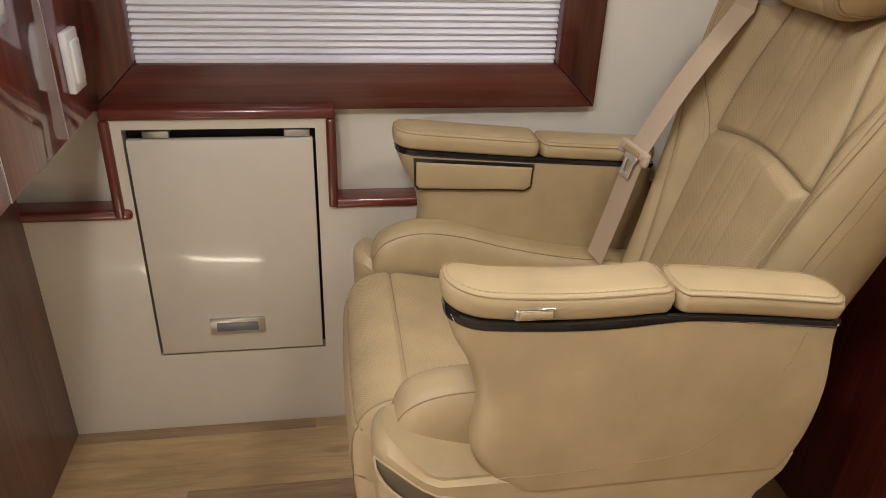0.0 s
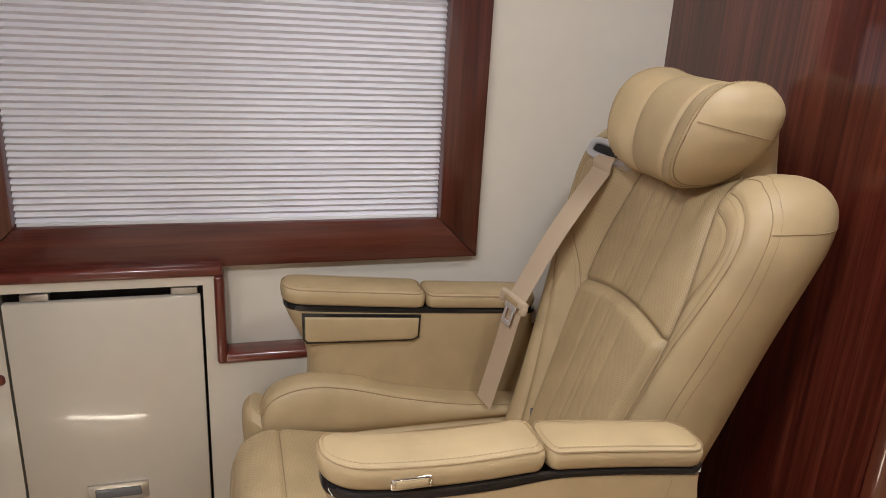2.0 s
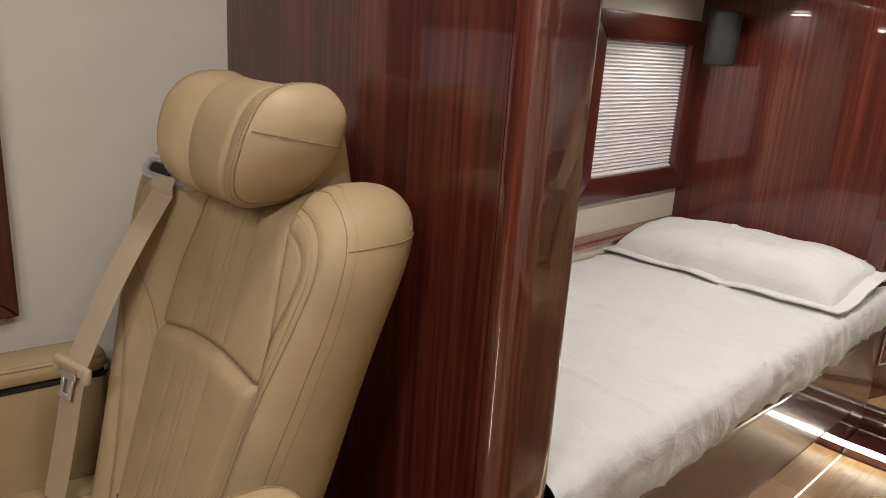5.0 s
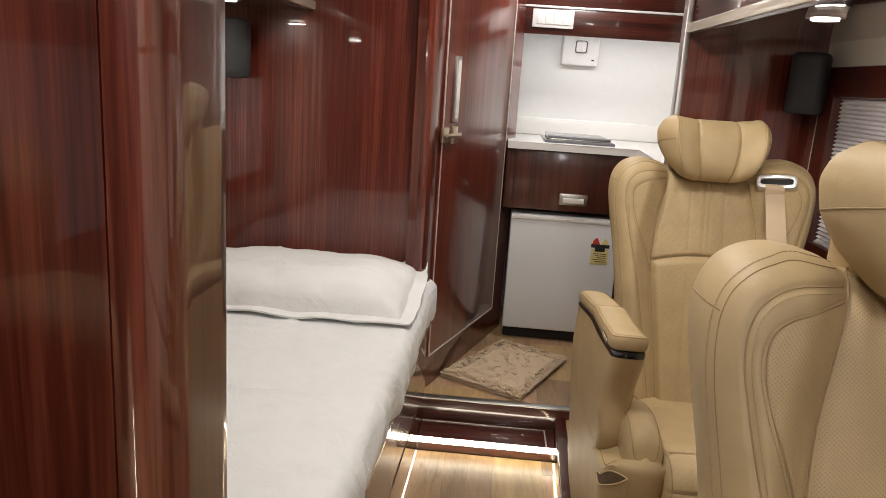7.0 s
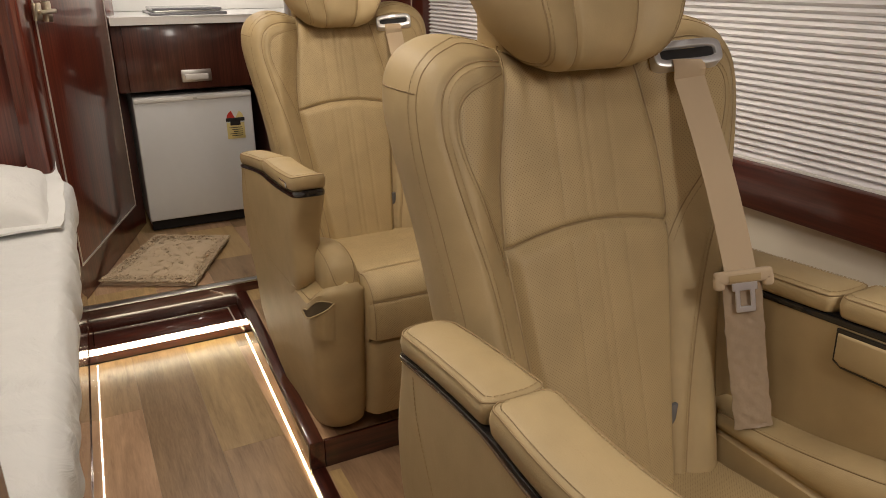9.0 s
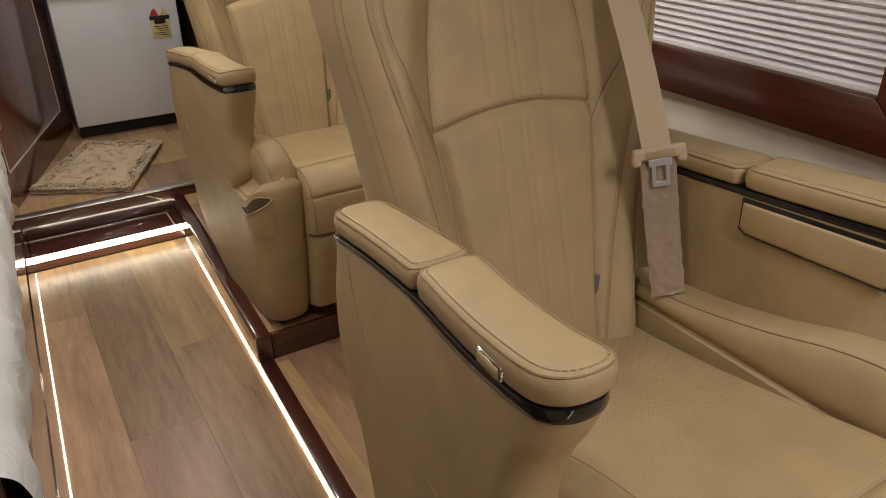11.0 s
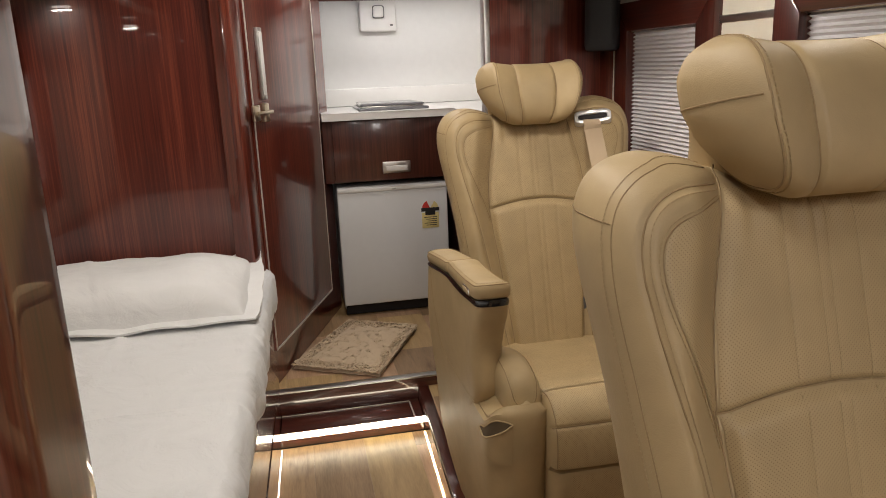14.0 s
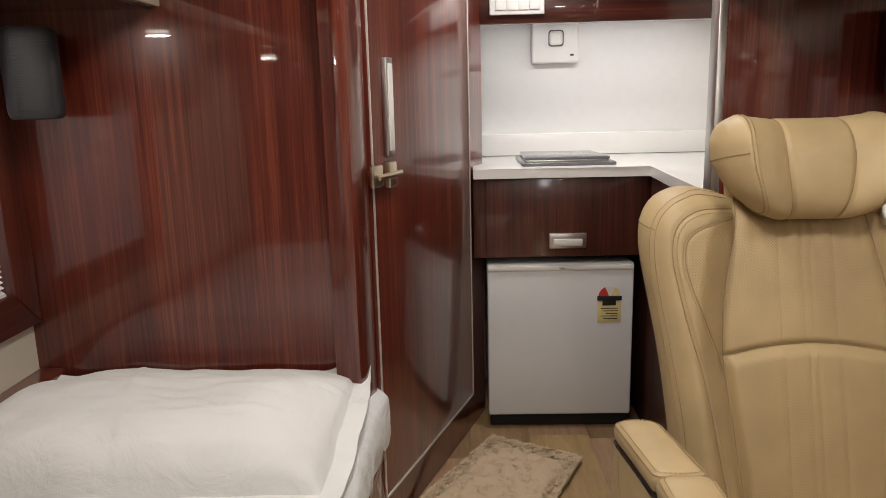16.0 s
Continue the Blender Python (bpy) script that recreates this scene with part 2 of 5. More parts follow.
def plank_material(name, light, dark):
    m, t, p = nodes_of(name)
    info = t.nodes.new("ShaderNodeObjectInfo")
    off = t.nodes.new("ShaderNodeVectorMath")
    off.operation = "MULTIPLY"
    off.inputs[1].default_value = (37.0, 17.0, 5.0)
    t.links.new(info.outputs["Random"], off.inputs[0])
    geo = t.nodes.new("ShaderNodeNewGeometry")
    add = t.nodes.new("ShaderNodeVectorMath")
    t.links.new(geo.outputs["Position"], add.inputs[0]), t.links.new(off.outputs[0], add.inputs[1])
    outs = []
    for sc, det in (((5, 48, 30), 5.0), ((2.2, 9, 9), 3.0), ((26, 240, 60), 3.0)):
        mp = t.nodes.new("ShaderNodeMapping")
        mp.inputs["Scale"].default_value = sc
        t.links.new(add.outputs[0], mp.inputs[0])
        n = node(t, "ShaderNodeTexNoise", Scale=1.0, Detail=det, Distortion=0.6)
        t.links.new(mp.outputs[0], n.inputs["Vector"])
        outs.append(n.outputs[0])
    mix = node(t, "ShaderNodeMix")
    mix.inputs[0].default_value = 0.5
    t.links.new(outs[0], mix.inputs[2]), t.links.new(outs[1], mix.inputs[3])
    mix2 = node(t, "ShaderNodeMix")
    mix2.inputs[0].default_value = 0.22
    t.links.new(mix.outputs[0], mix2.inputs[2]), t.links.new(outs[2], mix2.inputs[3])
    r = ramp(t, mix2.outputs[0], [(0.30, dark), (0.47, [(a + b) / 2 for a, b in zip(light, dark)]), (0.66, light)])
    hue = t.nodes.new("ShaderNodeHueSaturation")
    rng = t.nodes.new("ShaderNodeMapRange")
    rng.inputs[3].default_value, rng.inputs[4].default_value = 0.82, 1.14
    t.links.new(info.outputs["Random"], rng.inputs[0])
    t.links.new(rng.outputs[0], hue.inputs["Value"])
    t.links.new(r.outputs[0], hue.inputs["Color"])
    # scattered knots with a dark heart
    mp = t.nodes.new("ShaderNodeMapping")
    mp.inputs["Scale"].default_value = (3.6, 8.0, 1.0)
    t.links.new(add.outputs[0], mp.inputs[0])
    vo = node(t, "ShaderNodeTexVoronoi", Scale=1.0)
    t.links.new(mp.outputs[0], vo.inputs["Vector"])
    spread_knot = t.nodes.new("ShaderNodeMath")
    spread_knot.operation = "MULTIPLY_ADD"
    spread_knot.inputs[1].default_value = 0.16
    t.links.new(outs[0], spread_knot.inputs[0]), t.links.new(vo.outputs["Distance"], spread_knot.inputs[2])
    kn = ramp(t, spread_knot.outputs[0], [(0.09, (0.42, 0.36, 0.30)), (0.13, (0.70, 0.64, 0.58)), (0.20, (1, 1, 1))])
    mk = t.nodes.new("ShaderNodeMix")
    mk.data_type, mk.blend_type = "RGBA", "MULTIPLY"
    mk.inputs[0].default_value = 0.8
    t.links.new(hue.outputs[0], mk.inputs[6]), t.links.new(kn.outputs[0], mk.inputs[7])
    t.links.new(mk.outputs[2], p.inputs["Base Color"])
    p.inputs["Roughness"].default_value = 0.34
    bump(t, p, outs[2], 0.12, 0.001)
    return m


PLANKS = [plank_material("pinkish_vinyl_plank", (0.52, 0.335, 0.205), (0.22, 0.125, 0.068)),
          plank_material("brown_vinyl_plank", (0.41, 0.268, 0.148), (0.145, 0.086, 0.043)),
          plank_material("golden_vinyl_plank", (0.56, 0.385, 0.185), (0.25, 0.155, 0.068))]

# ---- mesh helpers ----


def part(name, bm, material, parent=None, label="", smooth=True):
    """Links a bmesh as one mesh object, under a thing where one is given."""
    me = bpy.data.meshes.new(name)
    bmesh.ops.recalc_face_normals(bm, faces=bm.faces)
    for f in bm.faces:
        f.smooth = smooth
    bm.to_mesh(me)
    bm.free()
    if smooth:
        me.set_sharp_from_angle(angle=radians(38))
    me.materials.append(material)
    ob = new(name, me)
    if parent:
        ob.parent = parent
    if label:
        tagged(ob, label)
    return ob


def box(x0, x1, y0, y1, z0, z1, r=0.0, seg=2, bm=None):
    bm = bm or bmesh.new()
    made = bmesh.ops.create_cube(bm, size=1.0)["verts"]
    for v in made:
        v.co = Vector((x0 + (v.co.x + 0.5) * (x1 - x0), y0 + (v.co.y + 0.5) * (y1 - y0), z0 + (v.co.z + 0.5) * (z1 - z0)))
    if r:
        edges = {e for v in made for e in v.link_edges}
        bmesh.ops.bevel(bm, geom=list(edges), offset=r, segments=seg, profile=0.5, affect="EDGES")
    return bm


def prism(outline, axis, a, b, r=0.0, seg=2, bm=None):
    """A flat outline of two coordinates pushed from a to b along the axis left out (0 x, 1 y, 2 z)."""
    bm = bm or bmesh.new()

    def at(p, k):
        c = [p[0], p[1]]
        c.insert(axis, k)
        return c

    lo = [bm.verts.new(at(p, a)) for p in outline]
    hi = [bm.verts.new(at(p, b)) for p in outline]
    faces = [bm.faces.new(lo), bm.faces.new(hi[::-1])]
    n = len(outline)
    for i in range(n):
        bm.faces.new((lo[i], lo[(i + 1) % n], hi[(i + 1) % n], hi[i]))
    if r:
        edges = [e for f in faces for e in f.edges]
        bmesh.ops.bevel(bm, geom=edges, offset=r, segments=seg, profile=0.5, affect="EDGES")
    return bm


def grid(rows, closed=True, caps=False, bm=None):
    """A skin over rows of points."""
    bm = bm or bmesh.new()
    vs = [[bm.verts.new(p) for p in row] for row in rows]
    n = len(rows[0])
    for i in range(len(rows) - 1):
        for j in range(n if closed else n - 1):
            k = (j + 1) % n
            bm.faces.new((vs[i][j], vs[i][k], vs[i + 1][k], vs[i + 1][j]))
    if caps:
        bm.faces.new(vs[0])
        bm.faces.new(vs[-1][::-1])
    return bm


def tube(points, r, sides=6, bm=None):
    rows = []
    pts = [Vector(p) for p in points]
    for i, p in enumerate(pts):
        d = (pts[min(i + 1, len(pts) - 1)] - pts[max(i - 1, 0)]).normalized()
        a = d.cross(Vector((0.31, 0.2, 0.93))).normalized()
        b = d.cross(a)
        rows.append([p + r * (math.cos(k) * a + math.sin(k) * b) for k in (2 * math.pi * s / sides for s in range(sides))])
    return grid(rows, caps=True, bm=bm)


def dashes(points, bm, step=0.0062, length=0.004, r=0.00055):
    """Stitches along a line of points."""
    pts = [Vector(p) for p in points]
    carry = 0.0
    for a, b in zip(pts, pts[1:]):
        d = b - a
        n = d.length
        if n < 1e-6:
            continue
        d /= n
        while carry < n:
            p = a + d * carry
            s1 = d.cross(Vector((0.3, 0.2, 0.9))).normalized() * r
            s2 = d.cross(s1)
            q = p + d * length
            lo = [bm.verts.new(p + o) for o in (s1, s2, -s1, -s2)]
            hi = [bm.verts.new(q + o) for o in (s1, s2, -s1, -s2)]
            for i in range(4):
                bm.faces.new((lo[i], lo[(i + 1) % 4], hi[(i + 1) % 4], hi[i]))
            carry += step
        carry -= n
    return bm


def disc(cx, cy, cz, r, h, axis=2, sides=32, bm=None):
    pts = [(r * math.cos(2 * math.pi * i / sides), r * math.sin(2 * math.pi * i / sides)) for i in range(sides)]
    c = [cx, cy, cz]
    k = c.pop(axis)
    return prism([(c[0] + a, c[1] + b) for a, b in pts], axis, k, k + h, bm=bm)


def empty(name, label, category, m=None, group="", kind=""):
    ob = new(name)
    ob.empty_display_size = 0.05
    if m is not None:
        ob.matrix_world = m
    return tagged(ob, label, category, group, kind)


def smoothstep(a, b, x):
    x = max(0.0, min(1.0, (x - a) / (b - a)))
    return x * x * (3 - 2 * x)


def lerp_table(table, x):
    """A smooth curve through the table's points."""
    n = len(table)
    if x <= table[0][0]:
        return table[0][1]
    if x >= table[-1][0]:
        return table[-1][1]
    i = max(k for k in range(n - 1) if x >= table[k][0])

    def slope(k):
        a, b = table[max(0, k - 1)], table[min(n - 1, k + 1)]
        return (b[1] - a[1]) / (b[0] - a[0])

    (x0, y0), (x1, y1) = table[i], table[i + 1]
    h = x1 - x0
    t = (x - x0) / h
    return (2 * t ** 3 - 3 * t * t + 1) * y0 + (t ** 3 - 2 * t * t + t) * h * slope(i) + (3 * t * t - 2 * t ** 3) * y1 + (t ** 3 - t * t) * h * slope(i + 1)


def structure(name, bm, material, label, category, smooth=True):
    return tagged(part(name, bm, material, smooth=smooth), label, category, kind="structure")


# ---- the shell of the cabin ----
YA, YB, X0, X1 = 1.99, 0.13, -1.0, 3.80
ZF, ZL, ZP, ZT = -0.122, -0.105, -0.035, -0.075
WIN_LO, WIN_HI = 0.645, 1.055


def wall_with_windows(name, y0, y1, openings):
    bm = bmesh.new()
    xs = [X0 - 0.1] + [v for a, b in openings for v in (a - 0.012, b + 0.012)] + [X1 + 0.1]
    for i in range(0, len(xs), 2):
        box(xs[i], xs[i + 1], y0, y1, -0.25, CEIL + 0.1, bm=bm)
    for a, b in ((a - 0.012, b + 0.012) for a, b in openings):
        box(a, b, y0, y1, -0.25, WIN_LO - 0.012, bm=bm)
        box(a, b, y0, y1, WIN_HI + 0.012, CEIL + 0.1, bm=bm)
    return structure(name, bm, CREAM_UP, "cream painted side wall of the cabin", "wall", False)


OPEN_A = [(-0.236, 0.50), (2.14, 2.66)]
OPEN_B = [(0.917, 1.855), (2.232, 2.605)]
wall_with_windows("wall_a", YA, YA + 0.06, OPEN_A)
wall_with_windows("wall_b", YB - 0.06, YB, OPEN_B)
# end wall out of view, coloured dark to keep the partition's reflections dark
structure("wall_front_unseen", box(X0 - 0.1, X0, YB, YA, -0.25, CEIL), MAHOGANY_DARK, "unseen end wall, added dark to dim reflections in the gloss", "wall", False)
structure("wall_rear", box(X1, X1 + 0.1, YB, YA, -0.25, CEIL), SPLASH, "white end wall behind the kitchenette", "wall", False)
structure("ceiling", box(X0, X1, YB, YA, CEIL, CEIL + 0.05), CEILING, "white lined ceiling", "ceiling", False)
structure("floor", box(X0, X1, YB, YA, -0.25, ZF - 0.006), DARK, "dark underfloor beneath the planks", "floor", False)

# upper band and pale strip between the windows of the aisle side
structure("trim_band", box(X0, 2.74, YB, YB + 0.006, 1.052, 1.068, 0.002), METAL, "thin pale strip along the wall", "trim")


def window(name, y, side, x0, x1, label):
    """A framed window with a pleated blind. side: which way the room lies."""
    w = tagged(new(name), label, "window", kind="structure")
    f = 0.080

    def ylo(a, b):
        return (min(y + side * a, y + side * b), max(y + side * a, y + side * b))

    d0, d1 = ylo(-0.028, 0.022)
    for n, (a, b) in (("window_frame", (WIN_LO, -f)), ("window_frame", (WIN_HI, f))):
        pts = [(x0, a), (x1, a), (x1 + f, a + b), (x0 - f, a + b)]
        part(n, prism(pts, 1, d0, d1, 0.004), FRAME_X, w)
    for a, b in ((x0, -f), (x1, f)):
        pts = [(a, WIN_LO), (a, WIN_HI), (a + b, WIN_HI + f), (a + b, WIN_LO - f)]
        part("window_frame", prism(pts, 1, d0, d1, 0.004), FRAME_Z, w)
    g0, g1 = ylo(-0.056, -0.052)
    part("pane", box(x0 - 0.01, x1 + 0.01, g0, g1, WIN_LO - 0.01, WIN_HI + 0.01), DARK, w, "dark window pane behind the blind")
    # pleated blind
    pitch = 0.0112
    n = int((WIN_HI - WIN_LO) / pitch)
    rows = []
    for i in range(2 * n + 1):
        z = WIN_LO + (WIN_HI - WIN_LO) * (i + (-0.10 if i % 2 else 0.0)) / (2 * n)
        yy = y + side * (-0.008 + (0.0095 if i % 2 else 0.0))
        rows.append([(x0 - 0.009 + (x1 - x0 + 0.018) * j / 12, yy + side * 0.0006 * math.sin(j * 2.1 + i * 0.7), z) for j in range(13)])
    part("blind", grid(rows, closed=False), BLIND, w, "white pleated blind, drawn shut", smooth=False)
    a, b = ylo(-0.010, 0.006)
    part("blind_rail", box(x0 + 0.002, x1 - 0.002, a, b, WIN_LO - 0.001, WIN_LO + 0.0045, 0.0015), WHITE, w, "white bottom rail")
    return w


window("window_1", YA, -1, *OPEN_A[0], "mahogany-framed window with drawn white pleated blind")
window("window_2", YA, -1, *OPEN_A[1], "mahogany-framed window above the bed, blind drawn")
window("window_3", YB, 1, *OPEN_B[0], "wide mahogany-framed window, white blind drawn")
window("window_4", YB, 1, *OPEN_B[1], "small mahogany-framed window, white blind drawn")

# wainscot with a stepped wooden capping on wall A
flap = (-0.262, 0.055, 0.072, 0.522)
wains = tagged(new("wainscot_a"), "cream laminate wainscot with a stepped top", "wall", kind="structure")
part("panel", box(X0, -0.29, 1.945, YA, -0.2, 0.372), CREAM, wains, smooth=False)
part("panel", box(0.085, 0.96, 1.945, YA, -0.2, 0.383), CREAM, wains, smooth=False)
part("panel", box(-0.29, 0.085, 1.945, YA, -0.2, flap[2] - 0.006), CREAM, wains, smooth=False)
part("stile", box(-0.29, flap[0] - 0.005, 1.945, YA, flap[2] - 0.006, 0.557), CREAM, wains, smooth=False)
part("stile", box(flap[1] + 0.005, 0.085, 1.945, YA, flap[2] - 0.006, 0.557), CREAM, wains, smooth=False)
part("rail", box(flap[0] - 0.005, flap[1] + 0.005, 1.945, YA, 0.540, 0.557), CREAM, wains, smooth=False)
part("backing", box(flap[0] - 0.005, flap[1] + 0.005, 1.972, YA, flap[2] - 0.006, 0.540), DARK, wains, smooth=False)


def capping(name, x0, x1, z, y0, y1, mat):
    return structure(name, box(x0, x1, y0, y1, z, z + 0.020, 0.007, 3), mat, "reddish-brown wooden capping rail", "trim")


capping("trim_cap_1", X0, -0.272, 0.372, 1.938, YA, TRIM_X)
capping("trim_cap_2", -0.30, 0.095, 0.557, 1.938, YA, TRIM_X)
capping("trim_cap_3", 0.083, 0.955, 0.383, 1.938, YA, TRIM_X)
structure("trim_cap_4", box(-0.302, -0.284, 1.936, YA - 0.001, 0.374, 0.558, 0.006, 3), TRIM_Z, "upright wooden capping rail", "trim")
structure("trim_cap_5", box(0.079, 0.097, 1.936, YA - 0.001, 0.385, 0.558, 0.006, 3), TRIM_Z, "upright wooden capping rail", "trim")
structure("wainscot_bed", box(1.06, 2.74, 1.95, YA, -0.2, 0.44), CREAM, "cream wainscot beside the bed", "wall", False)
capping("trim_cap_6", 1.06, 2.74, 0.44, 1.93, YA, TRIM_X)
structure("wainscot_b", box(X0, 2.74, YB, YB + 0.045, -0.2, 0.383), CREAM, "cream wainscot beside the seats", "wall", False)
capping("trim_cap_7", X0, 2.74, 0.383, YB, YB + 0.052, TRIM_X)

# fold-down table leaf in the wainscot
leaf = empty("fold_down_table", "cream fold-down table leaf, folded shut into the wall", "table")
part("leaf", box(flap[0], flap[1], 1.940, 1.958, flap[2], flap[3], 0.003), CREAM, leaf)
for hx in (-0.235, 0.005):
    part("hinge", box(hx, hx + 0.045, 1.948, 1.968, 0.523, 0.536, 0.002), METAL, leaf, "small steel hinge")
hb = box(-0.163, -0.057, 1.934, 1.941, 0.118, 0.153, 0.002)
pull = part("pull_handle", hb, METAL, leaf, "recessed aluminium pull handle")
part("recess", box(-0.150, -0.070, 1.932, 1.936, 0.125, 0.145, 0.002), STEEL, pull)


# ---- things at the front of the cabin ----
unit = empty("wall_cabinet", "glossy mahogany wall cabinet with aluminium pulls", "cabinet")
part("body", box(-0.62, -0.318, 1.30, YA, 0.585, CEIL - 0.002, 0.002), MAHOGANY_DOOR, unit)
for a, b in ((1.795, 1.985), (1.566, 1.794), (1.302, 1.565)):
    d = part("door", box(-0.317, -0.300, a, b - 0.001, 0.577, CEIL - 0.01, 0.002), MAHOGANY_DOOR, unit)
    part("edging", box(-0.3165, -0.2995, a - 0.0012, a + 0.0012, 0.578, CEIL - 0.012), EDGING, d, "thin pale joint line")
    if a == 1.566:
        h = part("handle", box(-0.302, -0.290, 1.622, 1.660, 0.775, 0.900, 0.002), METAL, d, "aluminium recessed pull")
        part("recess", box(-0.291, -0.288, 1.630, 1.652, 0.788, 0.887, 0.001), CEILING, h)
lowpan = structure("partition_front", box(-0.52, -0.46, 1.30, 1.944, -0.2, 0.586), LAMINATE, "brown woodgrain lower partition panel", "wall", False)
sw = empty("light_switch", "white square light switch on the glossy cabinet", "switch")
part("plate", box(-0.300, -0.288, 1.835, 1.890, 0.634, 0.725, 0.003), WHITE, sw)
part("rocker", box(-0.289, -0.284, 1.845, 1.880, 0.648, 0.711, 0.002), WHITE, sw)

# ---- partition beside the recliner, with a rounded glossy end ----
structure("partition_mid", box(0.955, 1.075, 1.339, YA, -0.2, CEIL), MAHOGANY_DARK, "glossy mahogany partition with a rounded end", "wall", False)
bend = [(0.955 + 0.034 * (1 - math.cos(math.pi / 2 * k / 14)), 1.3375 - 0.0410 * math.sin(math.pi / 2 * k / 14)) for k in range(15)]
bend += [(0.989 + 0.073 * k / 8, 1.2965 - 0.0018 * k / 8) for k in range(1, 9)]
bend += [(1.062 + 0.013 * math.sin(math.pi / 2 * k / 6), 1.3077 - 0.0130 * math.cos(math.pi / 2 * k / 6)) for k in range(1, 7)] + [(1.075, 1.3375)]
structure("partition_end", prism(bend, 2, -0.2, CEIL - 0.001), MAHOGANY_END, "mirror-glossy mahogany end of the partition, rounded at its corners", "wall")

# ---- rear bulkhead, bathroom door and kitchenette ----
structure("bulkhead_a", box(2.74, 2.80, 1.262, YA, -0.2, CEIL), MAHOGANY, "glossy mahogany bulkhead at the bed head", "wall", False)
structure("bulkhead_b", box(2.74, 2.78, YB, 0.528, -0.2, CEIL), MAHOGANY, "glossy mahogany bulkhead behind the seat", "wall", False)
structure("trim_edge_2", box(2.737, 2.785, 0.528, 0.546, 0.0, CEIL, 0.003), METAL, "brushed metal edge of the doorway", "trim")
diag = math.degrees(math.atan2(1.034 - 1.233, 3.319 - 2.755))
DM = pose(2.755, 1.233, 0, 0, 0, diag)


def placed(ob, m):
    ob.data.transform(m)
    return ob


placed(structure("bathroom_wall", box(-0.10, 0.80, 0.022, 0.06, -0.05, CEIL, 0.002), MAHOGANY, "glossy mahogany bathroom wall set at a slant", "wall", False), DM)
placed(structure("door_jamb", box(-0.105, -0.03, 0.0, 0.03, -0.05, CEIL, 0.004), MAHOGANY, "glossy mahogany door jamb", "trim"), DM)
door = tagged(new("door_1"), "closed glossy mahogany bathroom door with pale metal edging", "door", kind="structure")
placed(part("leaf", box(-0.022, 0.600, -0.004, 0.024, 0.135, CEIL - 0.06, 0.002), MAHOGANY_SLANT, door), DM)
for a, b, c, d in ((-0.0215, -0.0165, 0.136, CEIL - 0.06), (0.594, 0.599, 0.136, CEIL - 0.06), (-0.0215, 0.599, 0.1355, 0.1415)):
    placed(part("edging", box(a, b, -0.0070, -0.0030, c, d, 0.001), EDGING, door, "pale metal edge strip"), DM)
hd = placed(part("handle", box(0.040, 0.075, -0.016, -0.004, 0.90, 1.105, 0.003), METAL, door, "long aluminium recessed pull"), DM)
placed(part("grip", box(0.047, 0.068, -0.018, -0.014, 0.912, 1.093, 0.002), SPLASH, hd), DM)
lt = placed(part("latch", box(0.035, 0.070, -0.020, -0.003, 0.835, 0.890, 0.004), NICKEL, door, "worn brass and nickel latch"), DM)
placed(part("bolt", box(-0.025, 0.090, -0.026, -0.016, 0.857, 0.869, 0.003), NICKEL, lt), DM)
placed(part("keeper", box(-0.040, 0.005, -0.018, -0.006, 0.842, 0.888, 0.004), NICKEL, lt), DM)

# kitchenette
CT = 0.8165
counter = empty("worktop", "white solid-surface L-shaped kitchen worktop with upstand", "worktop")
pts = [(3.325, 1.02), (X1, 1.02), (X1, YB), (2.79, YB), (2.79, 0.548), (3.325, 0.515)]
part("slab", prism(pts, 2, CT - 0.028, CT, 0.003), QUARTZ, counter)
part("upstand", box(X1 - 0.018, X1, 0.15, 1.02, CT + 0.001, CT + 0.075, 0.003), QUARTZ, counter)
part("upstand", box(2.80, X1 - 0.02, YB, YB + 0.018, CT + 0.001, CT + 0.075, 0.003), QUARTZ, counter)
hob = empty("induction_hob", "slim dark glass hob with a raised lid on the worktop", "hob")
part("base", box(3.385, 3.66, 0.60, 0.875, CT, CT + 0.010, 0.003), STEEL, hob)
part("lid", prism([(3.41, 0.615), (3.65, 0.63), (3.66, 0.86), (3.41, 0.865)], 2, CT + 0.016, CT + 0.024, 0.002), STEEL, hob, "grey glass lid")
part("frame", box(3.40, 3.65, 0.62, 0.86, CT + 0.010, CT + 0.016, 0.002), METAL, hob)
drawer = empty("drawer_unit", "dark woodgrain drawer unit above the fridge", "cabinet")
part("body", box(3.372, X1, 0.50, 1.02, 0.548, CT - 0.03, 0.001), CABINET, drawer)
df = part("drawer_front", box(3.352, 3.372, 0.512, 0.984, 0.553, CT - 0.031, 0.002), CABINET, drawer)
h = part("handle", box(3.343, 3.354, 0.690, 0.800, 0.578, 0.623, 0.003), METAL, df, "aluminium recessed pull")
part("recess", box(3.340, 3.344, 0.703, 0.787, 0.586, 0.607, 0.002), CEILING, h)
sidecab = empty("base_cabinet", "dark woodgrain base cabinet under the worktop", "cabinet")
part("body", box(2.80, X1 - 0.01, YB, 0.497, 0.001, CT - 0.03, 0.001), CABINET, sidecab)
part("door", box(2.81, 3.33, 0.498, 0.512, 0.05, CT - 0.035, 0.002), CABINET, sidecab)
fr = empty("mini_fridge", "white compact fridge with an energy label, door shut", "fridge")
part("body", box(3.40, 3.78, 0.548, 0.978, 0.022, 0.528, 0.006), FRIDGE, fr)
fd = part("door", box(3.360, 3.396, 0.545, 0.982, 0.048, 0.530, 0.007, 3), FRIDGE, fr)
part("handle_lip", box(3.356, 3.366, 0.547, 0.980, 0.508, 0.524, 0.003), WHITE, fd)
